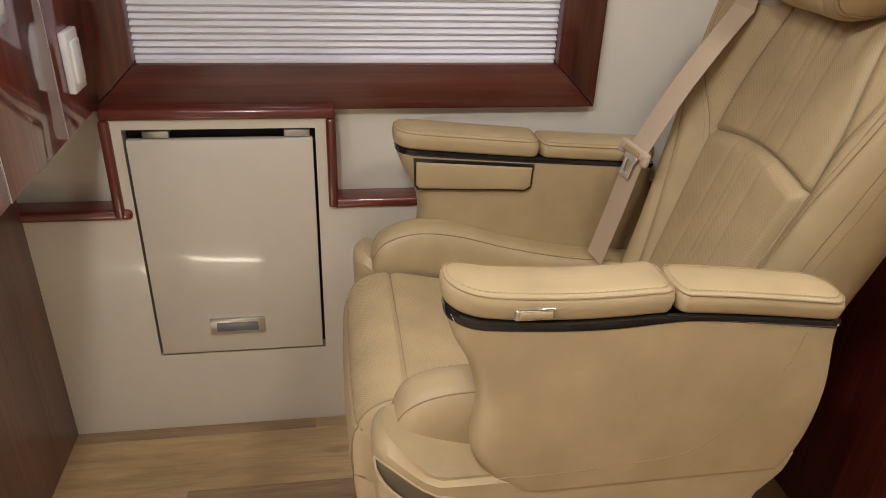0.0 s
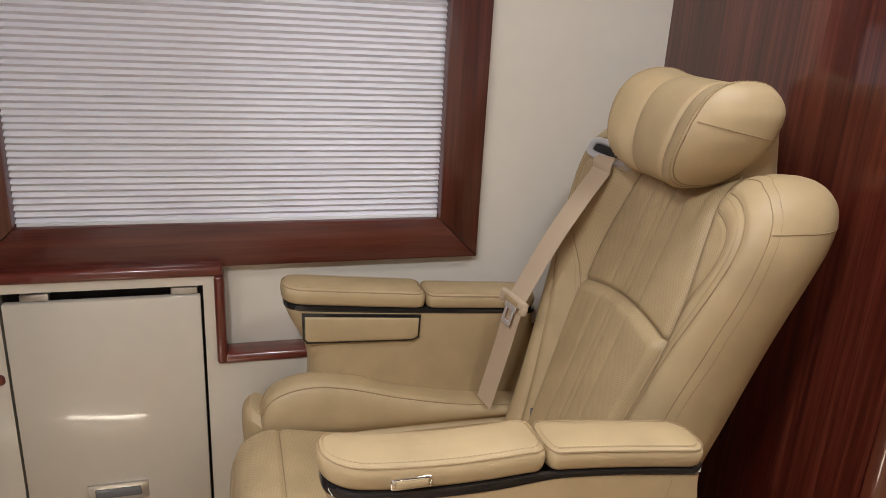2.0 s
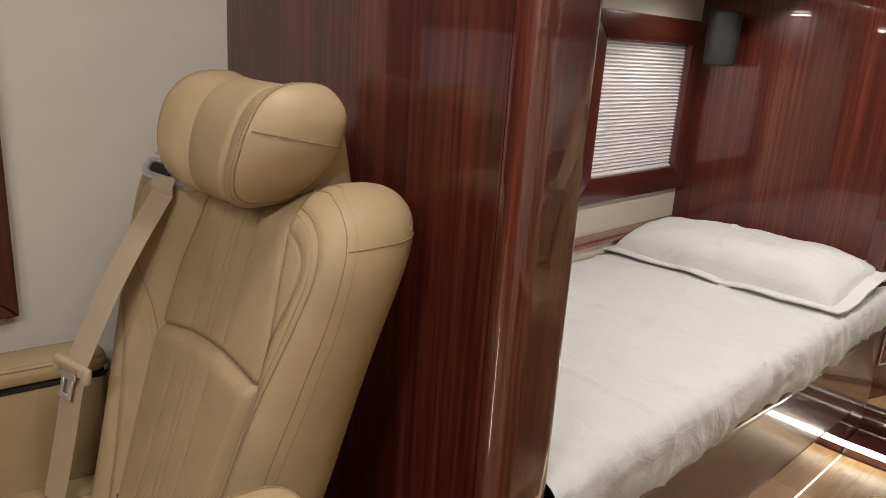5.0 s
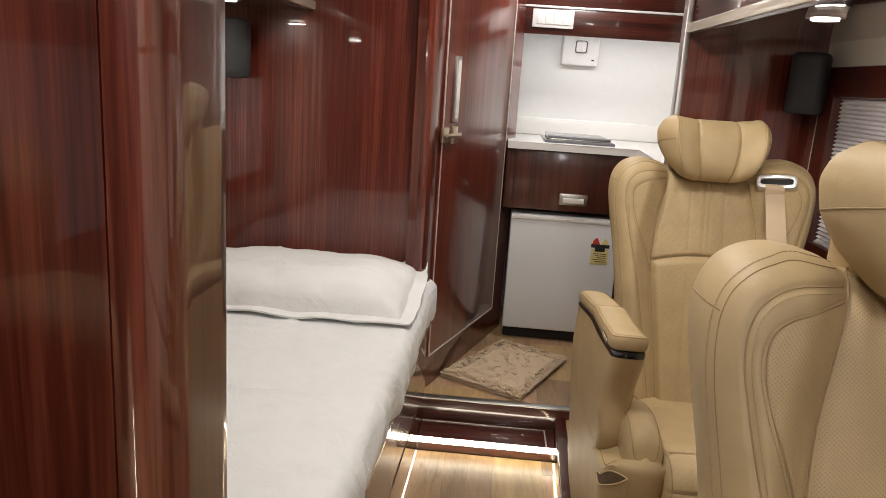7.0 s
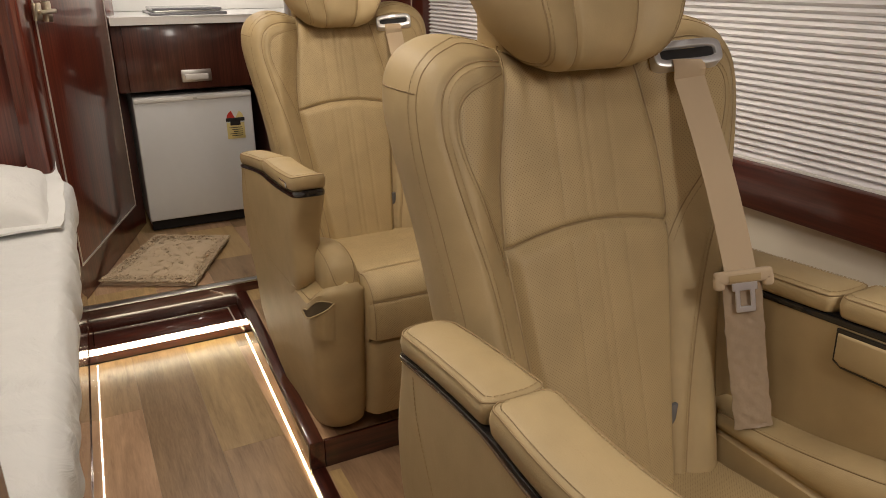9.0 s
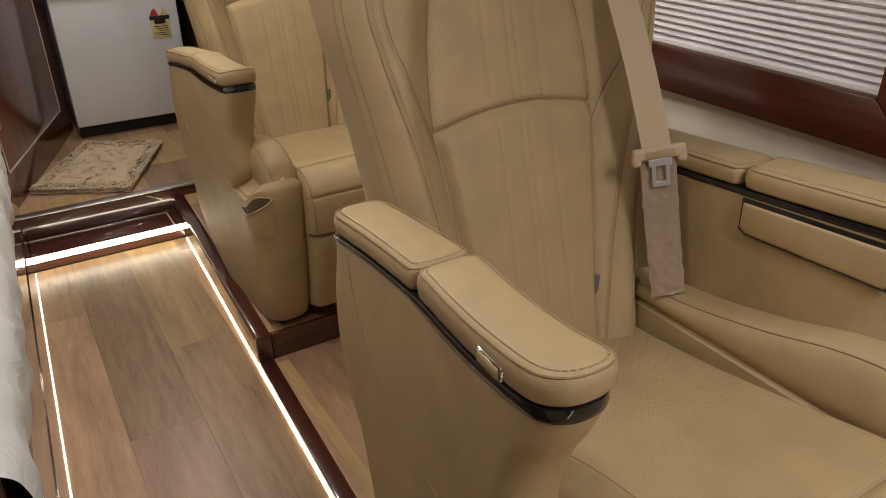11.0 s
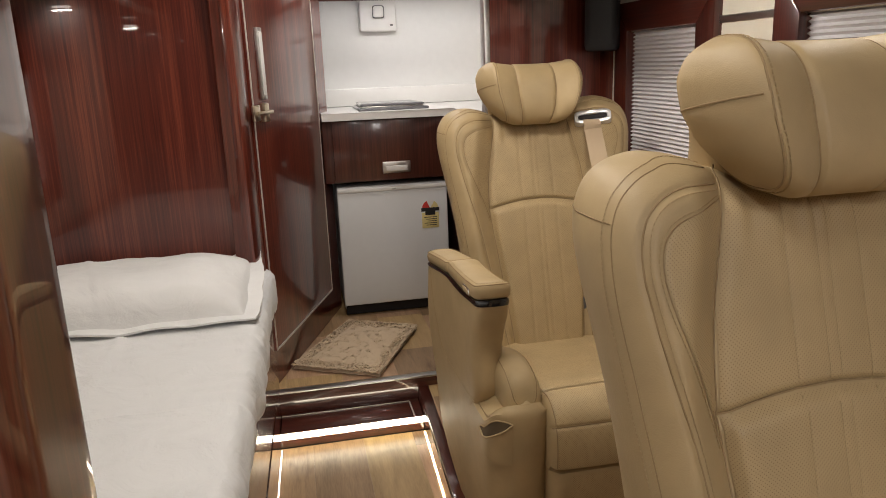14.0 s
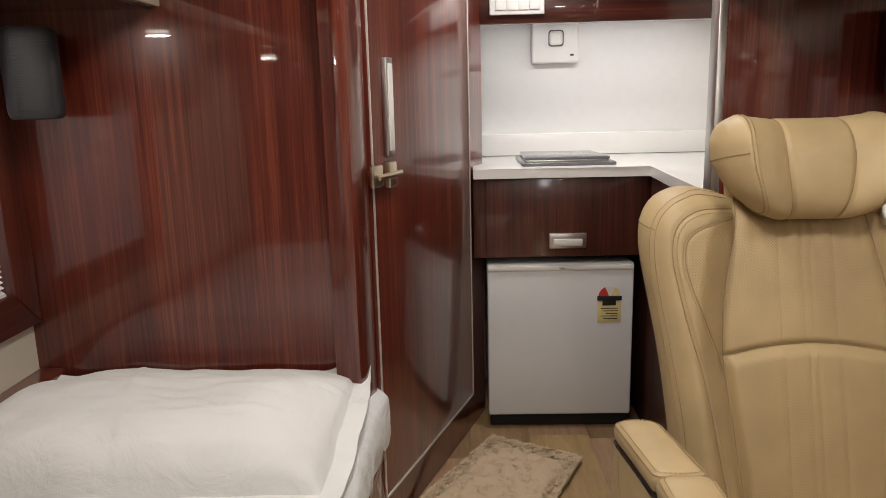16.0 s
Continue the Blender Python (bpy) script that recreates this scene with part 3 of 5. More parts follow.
part("badge", box(3.354, 3.357, 0.752, 0.768, 0.513, 0.519, 0.001), METAL, fd, "small round badge")
part("kick_plate", box(3.385, 3.40, 0.552, 0.975, 0.004, 0.044, 0.002), DARK, fr)
lab = part("energy_label", box(3.3585, 3.3598, 0.583, 0.652, 0.345, 0.408, 0.0005), LABEL_YELLOW, fd, "pale yellow energy label with a round red emblem")
cy, cz = 0.6175, 0.425


def fan_shape(a0, a1, r):
    pts = [(cy, cz)] + [(cy + r * math.cos(a0 + (a1 - a0) * k / 10), cz + r * math.sin(a0 + (a1 - a0) * k / 10)) for k in range(11)]
    return pts


for a0, a1, mt in ((0.0, 1.15, LABEL_RED), (1.15, 2.1, WHITE), (2.1, math.pi, LABEL_YELLOW)):
    part("emblem", prism(fan_shape(a0, a1, 0.033), 0, 3.3576, 3.3586), mt, lab)
part("print", box(3.3566, 3.3577, 0.581, 0.654, 0.414, 0.428, 0.0002), LABEL_BLACK, lab)
part("print", box(3.3576, 3.3585, 0.598, 0.638, 0.398, 0.414, 0.0002), LABEL_BLACK, lab)
for k in range(5):
    part("print", box(3.3578, 3.3584, 0.592, 0.643 - 0.008 * (k % 3), 0.388 - 0.008 * k, 0.3905 - 0.008 * k, 0.0002), LABEL_BLACK, lab)
over = empty("wall_cupboard", "mahogany cupboard above the kitchenette with light below", "cupboard")
part("body", box(3.52, X1, 0.16, 1.02, 1.252, CEIL - 0.002, 0.002), MAHOGANY_Y, over)
part("lip", box(3.505, 3.52, 0.16, 1.02, 1.230, 1.330, 0.003), MAHOGANY_Y, over)
part("edging", box(3.500, 3.521, 0.16, 1.02, 1.331, 1.340, 0.002), WHITE, over, "white edge strip")
part("light_strip", box(3.535, 3.548, 0.19, 0.98, 1.243, 1.251, 0.001), LED_THIN, over, "white light strip")
plate = empty("switch_panel", "white multi-gang switch panel on the cupboard", "switch")
part("plate", box(3.492, 3.504, 0.80, 0.962, 1.255, 1.325, 0.003), WHITE, plate)
for k in range(4):
    part("rocker", box(3.488, 3.493, 0.815 + 0.033 * k, 0.845 + 0.033 * k, 1.268, 1.312, 0.002), WHITE, plate)
fan = empty("extractor_fan", "square off-white extractor unit with a round-cornered button", "fan")
part("cover", box(3.762, X1, 0.655, 0.812, 1.125, 1.275, 0.008, 3), WHITE, fan)
part("surround", box(3.757, 3.763, 0.707, 0.757, 1.178, 1.230, 0.010, 4), STEEL, fan, "grey square ring")
part("button", box(3.752, 3.762, 0.710, 0.754, 1.181, 1.227, 0.010, 4), WHITE, fan)
part("badge", box(3.760, 3.763, 0.672, 0.684, 1.147, 1.153, 0.0005), LABEL_BLACK, fan)


# ---- lockers above the seats and the bed ----
def locker(x0, y0, y1, lamps, lamp_y, edge):
    o = empty("overhead_locker", "glossy mahogany overhead locker with downlights", "locker")
    part("body", box(x0, 2.735, y0, y1, 1.205, CEIL - 0.002, 0.003), MAHOGANY_X, o)
    part("valance", box(x0, 2.735, edge - 0.010, edge + 0.010, 1.208, 1.236, 0.004, 3), CREAM, o, "pale front valance strip")
    for lx in lamps:
        dl = part("downlight", disc(lx, lamp_y, 1.197, 0.036, 0.008), METAL, o, "round recessed downlight")
        part("lens", disc(lx, lamp_y, 1.193, 0.026, 0.005), LENS, dl)
    return o


# downlights at 0.35 and 1.35 are added to go with their lamps
locker(-0.30, YB, 0.525, (0.35, 1.35, 2.02), 0.45, 0.535)
locker(1.080, 1.66, YA, (1.35, 2.40), 1.79, 1.65)
# fixtures for the unseen ceiling lamps, at the same guessed spots
for lx in (-0.65, -0.1, 0.75, 1.55, 2.3, 3.15):
    ly = 0.8 if lx > 3 else LAMP_Y.get(lx, 1.05)
    c = empty("unseen_ceiling_light", "assumed round white ceiling downlight, out of view", "lamp", group="ceiling lights")
    part("rim", disc(lx, ly, CEIL - 0.014, 0.10, 0.014), WHITE, c)
    part("lens", disc(lx, ly, CEIL - 0.020, 0.085, 0.007), LENS, c)

# ---- step, platforms and light strips ----
structure("platform_rear", box(2.722, X1, YB, YA, -0.2, -0.006), DARK, "raised rear floor base", "floor", False)
structure("trim_threshold", box(2.712, 2.742, 0.552, 1.262, -0.004, 0.003, 0.002), METAL, "brushed aluminium threshold strip", "trim")
structure("riser_rear", box(2.718, 2.726, YB, 1.262, -0.12, -0.004, 0.002), MAHOGANY_Y, "dark mahogany riser board", "step")


def aisle_y(x):
    """The foot of the platform and of the bed, which run slightly askew."""
    return 0.806 + (2.58 - x) * 0.040, 1.246 + (2.58 - x) * 0.034


def slanted(x0, x1, side, a, b, z0, z1, r=0.0):
    """A long low bar along the platform's foot (side 0) or the bed's (side 1), from a to b off its line."""
    p, q = aisle_y(x0)[side], aisle_y(x1)[side]
    return prism([(x0, p + a), (x1, q + a), (x1, q + b), (x0, p + b)], 2, z0, z1, r)


structure("step_tread", prism([(2.585, 0.808), (2.718, 0.803), (2.718, 1.240), (2.585, 1.244)], 2, -0.12, ZT, 0.003), MAHOGANY_Y, "glossy mahogany step tread", "step")
structure("trim_inlay_1", box(2.700, 2.705, 0.835, 1.240, ZT - 0.002, ZT + 0.002, 0.001), EDGING, "thin pale inlay in the step", "trim")
structure("trim_inlay_2", box(2.592, 2.700, 0.832, 0.837, ZT - 0.002, ZT + 0.002, 0.001), EDGING, "thin pale inlay in the step", "trim")
structure("platform_seat", box(1.80, 2.722, YB, 0.765, -0.2, ZP - 0.006), DARK, "raised platform base under the rear seat", "floor", False)
structure("riser_seat", box(1.792, 1.800, YB, 0.802, -0.2, ZP, 0.003), MAHOGANY_Y, "dark mahogany platform riser", "step")
structure("trim_platform", slanted(1.792, 2.717, 0, -0.034, 0.0, -0.2, ZP + 0.002, 0.003), MAHOGANY_X, "glossy mahogany edge of the platform", "trim")
structure("platform_low", box(X0, 1.792, YB, 0.765, -0.2, ZL - 0.006), DARK, "low floor base under the front seat", "floor", False)
structure("trim_low", slanted(0.2, 1.7915, 0, -0.034, 0.0, -0.2, ZL + 0.002, 0.003), MAHOGANY_X, "mahogany edge of the low floor", "trim")


structure("kick_plate_1", slanted(1.796, 2.572, 0, 0.0004, 0.0022, ZF - 0.003, ZP - 0.010), MIRROR, "polished metal kick plate of the platform", "trim", False)

structure("floor_edge_1", slanted(1.801, 2.716, 0, -0.072, -0.0335, -0.19, ZP - 0.0006), PLANKS[0], "oak-look vinyl strip along the platform edge", "floor", False)
structure("floor_edge_2", slanted(0.2, 1.7905, 0, -0.110, -0.0335, -0.19, ZL - 0.0006), PLANKS[0], "oak-look vinyl strip along the low floor edge", "floor", False)


def strip(name, b, mat, label):
    return tagged(part(name, b, mat), label, "light strip", "floor light strips")


strip("led_strip", box(2.572, 2.586, 0.790, 1.246, ZT - 0.013, ZT + 0.002, 0.002), LED, "bright white light strip along the step nosing")
strip("led_strip", slanted(0.95, 2.574, 0, 0.0024, 0.0042, ZF, ZF + 0.002), LED_SIDE, "thin white light strip along the platform foot")
strip("led_strip", slanted(1.08, 2.574, 1, -0.0036, -0.0024, ZF, ZF + 0.0015), LED_THIN, "thin white light strip along the bed foot")
strip("led_strip", box(-0.99, -0.06, 1.235, 1.259, ZF, ZF + 0.006, 0.002), LED, "white light strip set in the floor by the door")

# ---- bed ----
structure("kick_plate_2", slanted(1.080, 2.572, 1, -0.0022, -0.0004, ZF - 0.003, 0.03), MIRROR, "polished metal kick plate of the bed base", "trim", False)
structure("bed_base_panel", slanted(1.076, 2.739, 1, 0.0, 0.02, -0.2, 0.262), MAHOGANY_X, "glossy mahogany bed base front", "wall")
bed = empty("bed", "single bed with a white fitted sheet on a mahogany board", "bed")
part("board", prism([(1.078, aisle_y(1.078)[1] - 0.012), (2.738, aisle_y(2.738)[1] - 0.012), (2.738, 1.985), (1.078, 1.985)], 2, 0.262, 0.285, 0.004), MAHOGANY_X, bed)
rows = []
NX, NS = 190, 90
rng = random.Random(3)
for i in range(NX + 1):
    x = 1.080 + (2.734 - 1.080) * i / NX
    row = []
    for j in range(NS + 1):
        s = j / NS
        # across: drape at the aisle side, then the top, to the wall
        edge = aisle_y(x)[1] - 0.016
        if s < 0.25:
            k = s / 0.25
            y, z = edge + 0.010 * (1 - k) - 0.006 * math.sin(k * 3), 0.272 + 0.095 * k
        elif s < 0.36:
            k = (s - 0.25) / 0.11
            y, z = edge + 0.035 * (1 - math.cos(k * math.pi / 2)), 0.367 + 0.033 * math.sin(k * math.pi / 2)
        else:
            k = (s - 0.36) / 0.64
            y, z = edge + 0.035 + (1.945 - edge - 0.035) * k, 0.400 + 0.006 * math.sin(math.pi * k)
        n = noise.noise((x * 7, y * 9, z * 9)) * 0.006 + noise.noise((x * 19, y * 21, z * 30)) * 0.0025
        for c0, slope, amp in ((1.42, 0.03, 0.0055), (1.80, -0.05, 0.0060), (2.17, 0.04, 0.0050)):
            n += amp * math.exp(-((x - c0 - slope * (y - 1.6) - 0.012 * noise.noise((y * 4, c0, 0))) / 0.009) ** 2)
        n += 0.0055 * math.exp(-((y - 1.56 - 0.02 * noise.noise((x * 3, 5, 0))) / 0.010) ** 2)
        tuck = smoothstep(1.42, 1.27, y)
        n += tuck * 0.010 * abs(noise.noise((x * 16 + 4 * z, y * 6, z * 7 + x * 5))) ** 1.2
        if s < 0.3:
            n += (0.0045 * math.sin(x * 48 + 9 * noise.noise((x * 4, z * 3, 0))) * (0.4 + noise.noise((x * 3, 9, 0))) + 0.012 * noise.noise((x * 6, z * 5, 2))) * (1 - s / 0.3) ** 0.7
        row.append((x, y - (n if s < 0.3 else 0), z + (n if s >= 0.3 else 0)))
    rows.append(row)
bm = grid(rows, closed=False)
part("mattress", bm, SHEET, bed, "mattress under a creased white cotton sheet")


def pillow_mesh():
    """A well-filled pillow in a flanged case, its front hem lying on the sheet."""
    nx, ny = 90, 120
    top, bot = [], []
    for side, out in ((1, top), (-1, bot)):
        for i in range(nx + 1):
            row = []
            for j in range(ny + 1):
                u, v = 2 * i / nx - 1, 2 * j / ny - 1
                uu, vv = min(1, abs(u) / 0.84), min(1, abs(v) / 0.90)
                puff = max(0.0, (1 - uu ** 2.6)) ** 0.42 * max(0.0, (1 - vv ** 3.4)) ** 0.45
                x = 0.245 * u * (1 - 0.03 * v * v) + 0.006 * noise.noise((v * 3, u, 4))
                y = 0.372 * v * (1 - 0.04 * u * u) + 0.006 * noise.noise((u * 3, v, 8))
                z = side * (0.0025 + 0.060 * puff)
                if side > 0:
                    z += 0.012 * puff * noise.noise((x * 9, y * 7, 3)) + 0.0045 * noise.noise((x * 34, y * 16, 7)) * (0.3 + puff)
                    z += 0.004 * math.exp(-((y - 0.05 - 0.3 * x) / 0.008) ** 2) * puff
                    z += 0.005 * abs(noise.noise((x * 12, y * 40, 1))) * smoothstep(0.55, 0.9, abs(v)) * puff
                flat = 1 - puff
                z += flat * 0.010 * noise.noise((x * 9, y * 9, 1)) - 0.046 * flat * smoothstep(0.3, -0.9, u)
                z += 0.045 * smoothstep(0.86, 1.0, u) * smoothstep(-0.70, -1.0, v) + 0.012 * smoothstep(0.8, 1.0, u)
                row.append((x, y, z))
            out.append(row)
    return grid([t + o[::-1] for t, o in zip(top, bot)], caps=True)


pl = tagged(part("pillow", pillow_mesh(), PILLOW), "plump white cotton pillow with a flat hem on the bed", "pillow")
pl.matrix_world = pose(2.478, 1.612, 0.450, 0, 3, 0)


# ---- wall loudspeakers ----
def speaker(m, label):
    sp = empty("wall_speaker", label, "speaker", m, "wall loudspeakers")
    rows = []
    for k, inset in ((-0.084, 0.020), (-0.082, 0.010), (-0.076, 0.003), (-0.066, 0.0), (0.066, 0.0), (0.076, 0.003), (0.082, 0.010), (0.084, 0.020)):
        w, d = 0.050 - inset * 0.6, 0.045 - inset * 0.4
        rows.append([(d * (abs(math.cos(a)) ** 0.55) * (1 if math.cos(a) > 0 else -1), w * (abs(math.sin(a)) ** 0.6) * (1 if math.sin(a) > 0 else -1), k) for a in (2 * math.pi * q / 32 for q in range(32))])
    part("body", grid(rows, caps=True), SPEAKER, sp)
    b2 = bmesh.new()
    for k in range(28):
        z = -0.066 + k * 0.0048
        box(0.0440, 0.0464, -0.030, 0.030, z, z + 0.0020, bm=b2)
    part("grille", b2, SPEAKER, sp)
    part("bracket", box(-0.075, -0.047, -0.012, 0.012, -0.02, 0.02, 0.003), SPEAKER, sp, "black wall bracket")
    return sp


speaker(pose(2.648, 1.864, 1.082, 0, 0, -150), "black wall loudspeaker with a ribbed grille above the bed")
speaker(pose(2.655, 0.206, 1.086, 0, 0, 150), "black wall loudspeaker with a ribbed grille by the small window")

# ---- shaggy mat ----
mat = empty("bath_mat", "tan shaggy bath mat lying askew on the floor", "mat")
P = [Vector((2.743, 0.922)), Vector((3.145, 0.729)), Vector((3.282, 0.973)), Vector((2.892, 1.197))]


def on_mat(u, v):
    return (P[0] * (1 - u) * (1 - v) + P[1] * u * (1 - v) + P[2] * u * v + P[3] * (1 - u) * v)


rows = [[(*on_mat(i / 30, j / 22), 0.004 + 0.016 * min(1, 8 * min(i / 30, 1 - i / 30, j / 22, 1 - j / 22)) + 0.004 * noise.noise((i * 0.6, j * 0.6, 0))) for j in range(23)] for i in range(31)]
part("backing", grid(rows, closed=False), RUG, mat)
bm = bmesh.new()
rng = random.Random(11)
for k in range(11000):
    u, v = rng.random(), rng.random()
    if rng.random() < 0.12:
        u = rng.choice((0.0, 1.0)) if rng.random() < 0.5 else u
        v = rng.choice((0.0, 1.0)) if u not in (0.0, 1.0) else v
    p = on_mat(u, v)
    z = 0.015
    a = rng.random() * 6.283
    lean = 0.006 + 0.004 * rng.random()
    a = a * 0.7 + 5.0 * noise.noise((p.x * 22, p.y * 22, 5))
    dx, dy = math.cos(a) * lean, math.sin(a) * lean
    h = 0.0035 + 0.0035 * rng.random() + 0.003 * noise.noise((p.x * 40, p.y * 40, 0))
    w = Vector((-dy, dx, 0)) * 0.30
    b = Vector((p.x, p.y, z))
    tip = b + Vector((dx, dy, h))
    mid = b + Vector((dx * 0.3, dy * 0.3, h * 0.75))
    vs = [bm.verts.new(c) for c in (b - w, b + w, mid + w, mid - w, tip)]
    bm.faces.new(vs[:4])
    bm.faces.new((vs[3], vs[2], vs[4]))
tagged(part("shag", bm, RUG, mat), "shaggy tan pile", kind="stuff")

# ---- reclining captain seats ----
from mathutils.bvhtree import BVHTree

RECLINE = 0.36


def curve(pts, n):
    """n + 1 points on a smooth curve through the given ones, evenly shared between them."""
    p = [Vector(q) for q in pts]
    out = []
    for k in range(n + 1):
        u = (len(p) - 1) * k / n
        i = min(len(p) - 2, int(u))
        f = u - i
        a, b, c, d = p[max(0, i - 1)], p[i], p[i + 1], p[min(len(p) - 1, i + 2)]
        out.append(0.5 * (2 * b + (c - a) * f + (2 * a - 5 * b + 4 * c - d) * f * f + (3 * b - a - 3 * c + d) * f ** 3))
    return out


# half of the backrest's outline seen from the front: across, height
OUTLINE = [(0.0, 0.262), (0.06, 0.262), (0.12, 0.263), (0.158, 0.270), (0.184, 0.300), (0.192, 0.36), (0.198, 0.43), (0.204, 0.50), (0.211, 0.57), (0.221, 0.64), (0.233, 0.705),
           (0.243, 0.76), (0.247, 0.803), (0.241, 0.840), (0.222, 0.868), (0.193, 0.883), (0.163, 0.886), (0.128, 0.879), (0.098, 0.867), (0.05, 0.858), (0.0, 0.856)]
PANEL = [(0.26, 0.090), (0.36, 0.099), (0.50, 0.116), (0.60, 0.128), (0.645, 0.131), (0.72, 0.126), (0.80, 0.110), (0.87, 0.096)]
SHIELD = [(0.605, 0.130), (0.65, 0.146), (0.70, 0.169), (0.745, 0.187), (0.782, 0.196), (0.810, 0.193), (0.827, 0.177), (0.836, 0.149), (0.839, 0.106)]
PIPING = [(0.112, 0.30), (0.130, 0.40), (0.149, 0.50), (0.169, 0.60), (0.190, 0.675), (0.206, 0.742), (0.214, 0.79), (0.209, 0.827), (0.190, 0.849), (0.157, 0.859), (0.106, 0.853)]
OUTER = [(0.181, 0.36), (0.191, 0.47), (0.202, 0.57), (0.217, 0.665), (0.232, 0.75), (0.236, 0.803), (0.229, 0.838), (0.211, 0.861), (0.185, 0.874), (0.158, 0.878), (0.110, 0.868)]
FLUTES = (-0.043, -0.0065, 0.0065, 0.043)


def arch_w(v):
    return 0.634 + 0.020 * (1 - (v / 0.13) ** 2)


def span(table, w):
    return np.interp(w, [p[0] for p in table], [p[1] for p in table])


def gap_to(line, v, w):
    """How far points lie from a line of points, in the plane of the backrest."""
    p = np.array([(a, b) for a, b, *_ in line])
    a, d = p[:-1], p[1:] - p[:-1]
    q = np.stack([v, w], 1)[:, None, :] - a[None]
    t = np.clip((q * d).sum(2) / np.maximum((d * d).sum(1), 1e-12), 0, 1)
    return np.sqrt(((q - t[:, :, None] * d) ** 2).sum(2)).min(1)


def ease(a, b, x):
    x = np.clip((x - a) / (b - a), 0, 1)
    return x * x * (3 - 2 * x)


RIM = curve([(*p, 0) for p in OUTLINE], 210)
PIPE_LINE = curve([(*p, 0) for p in PIPING], 70)
OUTER_LINE = curve([(*p, 0) for p in OUTER], 70)
SHIELD_LINE = curve([(v, w, 0) for w, v in SHIELD], 60)
EDGE_LINE = curve([(v, w, 0) for w, v in PANEL], 50)
ARCH_LINE = [(0.131 * k / 24, arch_w(0.131 * k / 24)) for k in range(25)]
VALLEY = 0.046


def back_surface(v, w):
    """Points on the front of the backrest, for arrays of places across and up."""
    v, w = np.asarray(v, float), np.asarray(w, float)
    a = np.abs(v)
    e = span(PANEL, w)
    g = a - e
    amp = 0.018 + 0.020 * ease(0.33, 0.62, w)
    dx = 0.004 - amp * ease(-0.004, 0.060, g) - 0.005 * np.clip(1 - (a / e) ** 2, 0, 1)
    arch = arch_w(np.minimum(a, 0.13))
    dx -= 0.010 * ease(0.002, -0.016, w - arch) * (1 - ease(-0.014, 0.0, g))
    for c in FLUTES:
        dx += 0.0012 * np.exp(-((v - c) / 0.004) ** 2) * (1 - ease(-0.01, 0, g))
    # gathers under the headrest
    dx += 0.0022 * np.sin(v * 210 + 2 * np.sin(v * 60)) * ease(0.78, 0.84, w) * (1 - ease(-0.03, -0.01, g))
    for line, depth, wide in ((EDGE_LINE, 0.0065, 0.0075), (SHIELD_LINE, 0.0016, 0.0035), (PIPE_LINE, 0.0042, 0.0042), (OUTER_LINE, 0.0016, 0.003), (ARCH_LINE, 0.0055, 0.005)):
        dx += depth * np.exp(-(gap_to(line, a, w) / wide) ** 2)
    d = gap_to(RIM, a, w)
    s = np.clip(d / 0.050, 0, 1)
    prof = (1 - (1 - s) ** 2.1) ** (1 / 2.1)
    x = VALLEY + (dx - VALLEY) * prof
    return np.stack([RECLINE * (w - 0.643) + x, v, w], 1)


def back_on(pts, lift=0.0):
    """Places just off the backrest's leather, from pairs across and up."""
    v, w = np.array([p[0] for p in pts], float), np.array([p[1] for p in pts], float)
    p = back_surface(v, w)
    n = np.cross(back_surface(v + 0.0015, w) - p, back_surface(v, w + 0.0015) - p)
    n /= np.maximum(np.linalg.norm(n, axis=1), 1e-12)[:, None]
    n *= np.where(n[:, :1] > 0, -1, 1)
    return [Vector(q) for q in p + n * lift]


def back_rear(pts):
    """Places on the rear of the backrest, from pairs across and up."""
    q = np.array(pts)
    s = np.clip(gap_to(RIM, np.abs(q[:, 0]), q[:, 1]) / 0.045, 0, 1)
    x = VALLEY + (0.113 + 0.022 * ease(0.80, 0.50, q[:, 1]) - VALLEY) * (1 - (1 - s) ** 2.2) ** (1 / 2.2)
    return [Vector(p) for p in np.stack([RECLINE * (q[:, 1] - 0.643) + x, q[:, 0], q[:, 1]], 1)]


def back_shell():
    """The whole backrest: rings drawn in from its outline, in front and behind."""
    ring = [(p.x, p.y) for p in RIM] + [(-p.x, p.y) for p in RIM[-2:0:-1]]
    o = np.array(ring)
    core = np.stack([np.zeros(len(o)), 0.56 + (o[:, 1] - 0.58) * 0.45], 1)
    rows = []
    for k in range(24, 0, -1):
        q = o + (core - o) * (k / 24) ** 1.6
        rows.append(np.array(back_rear(q)))
    for k in range(61):
        q = o + (core - o) * (k / 60) ** 1.5
        rows.append(back_surface(q[:, 0], q[:, 1]))
    bm = grid([[tuple(p) for p in row] for row in rows])
    bmesh.ops.remove_doubles(bm, verts=bm.verts, dist=0.0002)
    return bm


def mapped(rows):
    """An open skin over rows of points, with a map in metres across and up."""
    bm = grid(rows, closed=False)
    bm.verts.ensure_lookup_table()
    uv = bm.loops.layers.uv.new("metres")
    n = len(rows[0])
    up = [0.0]
    for r0, r1 in zip(rows, rows[1:]):
        up.append(up[-1] + (Vector(r1[n // 2]) - Vector(r0[n // 2])).length)
    place = {}
    for i, row in enumerate(rows):
        run = 0.0
        acc = [0.0]
        for a, b in zip(row, row[1:]):
            run += (Vector(b) - Vector(a)).length
            acc.append(run)
        for j in range(n):
            place[i * n + j] = (acc[j] - run / 2, up[i])
    bm.verts.index_update()
    for f in bm.faces:
        for lp in f.loops:
            lp[uv].uv = place[lp.vert.index]
    return bm


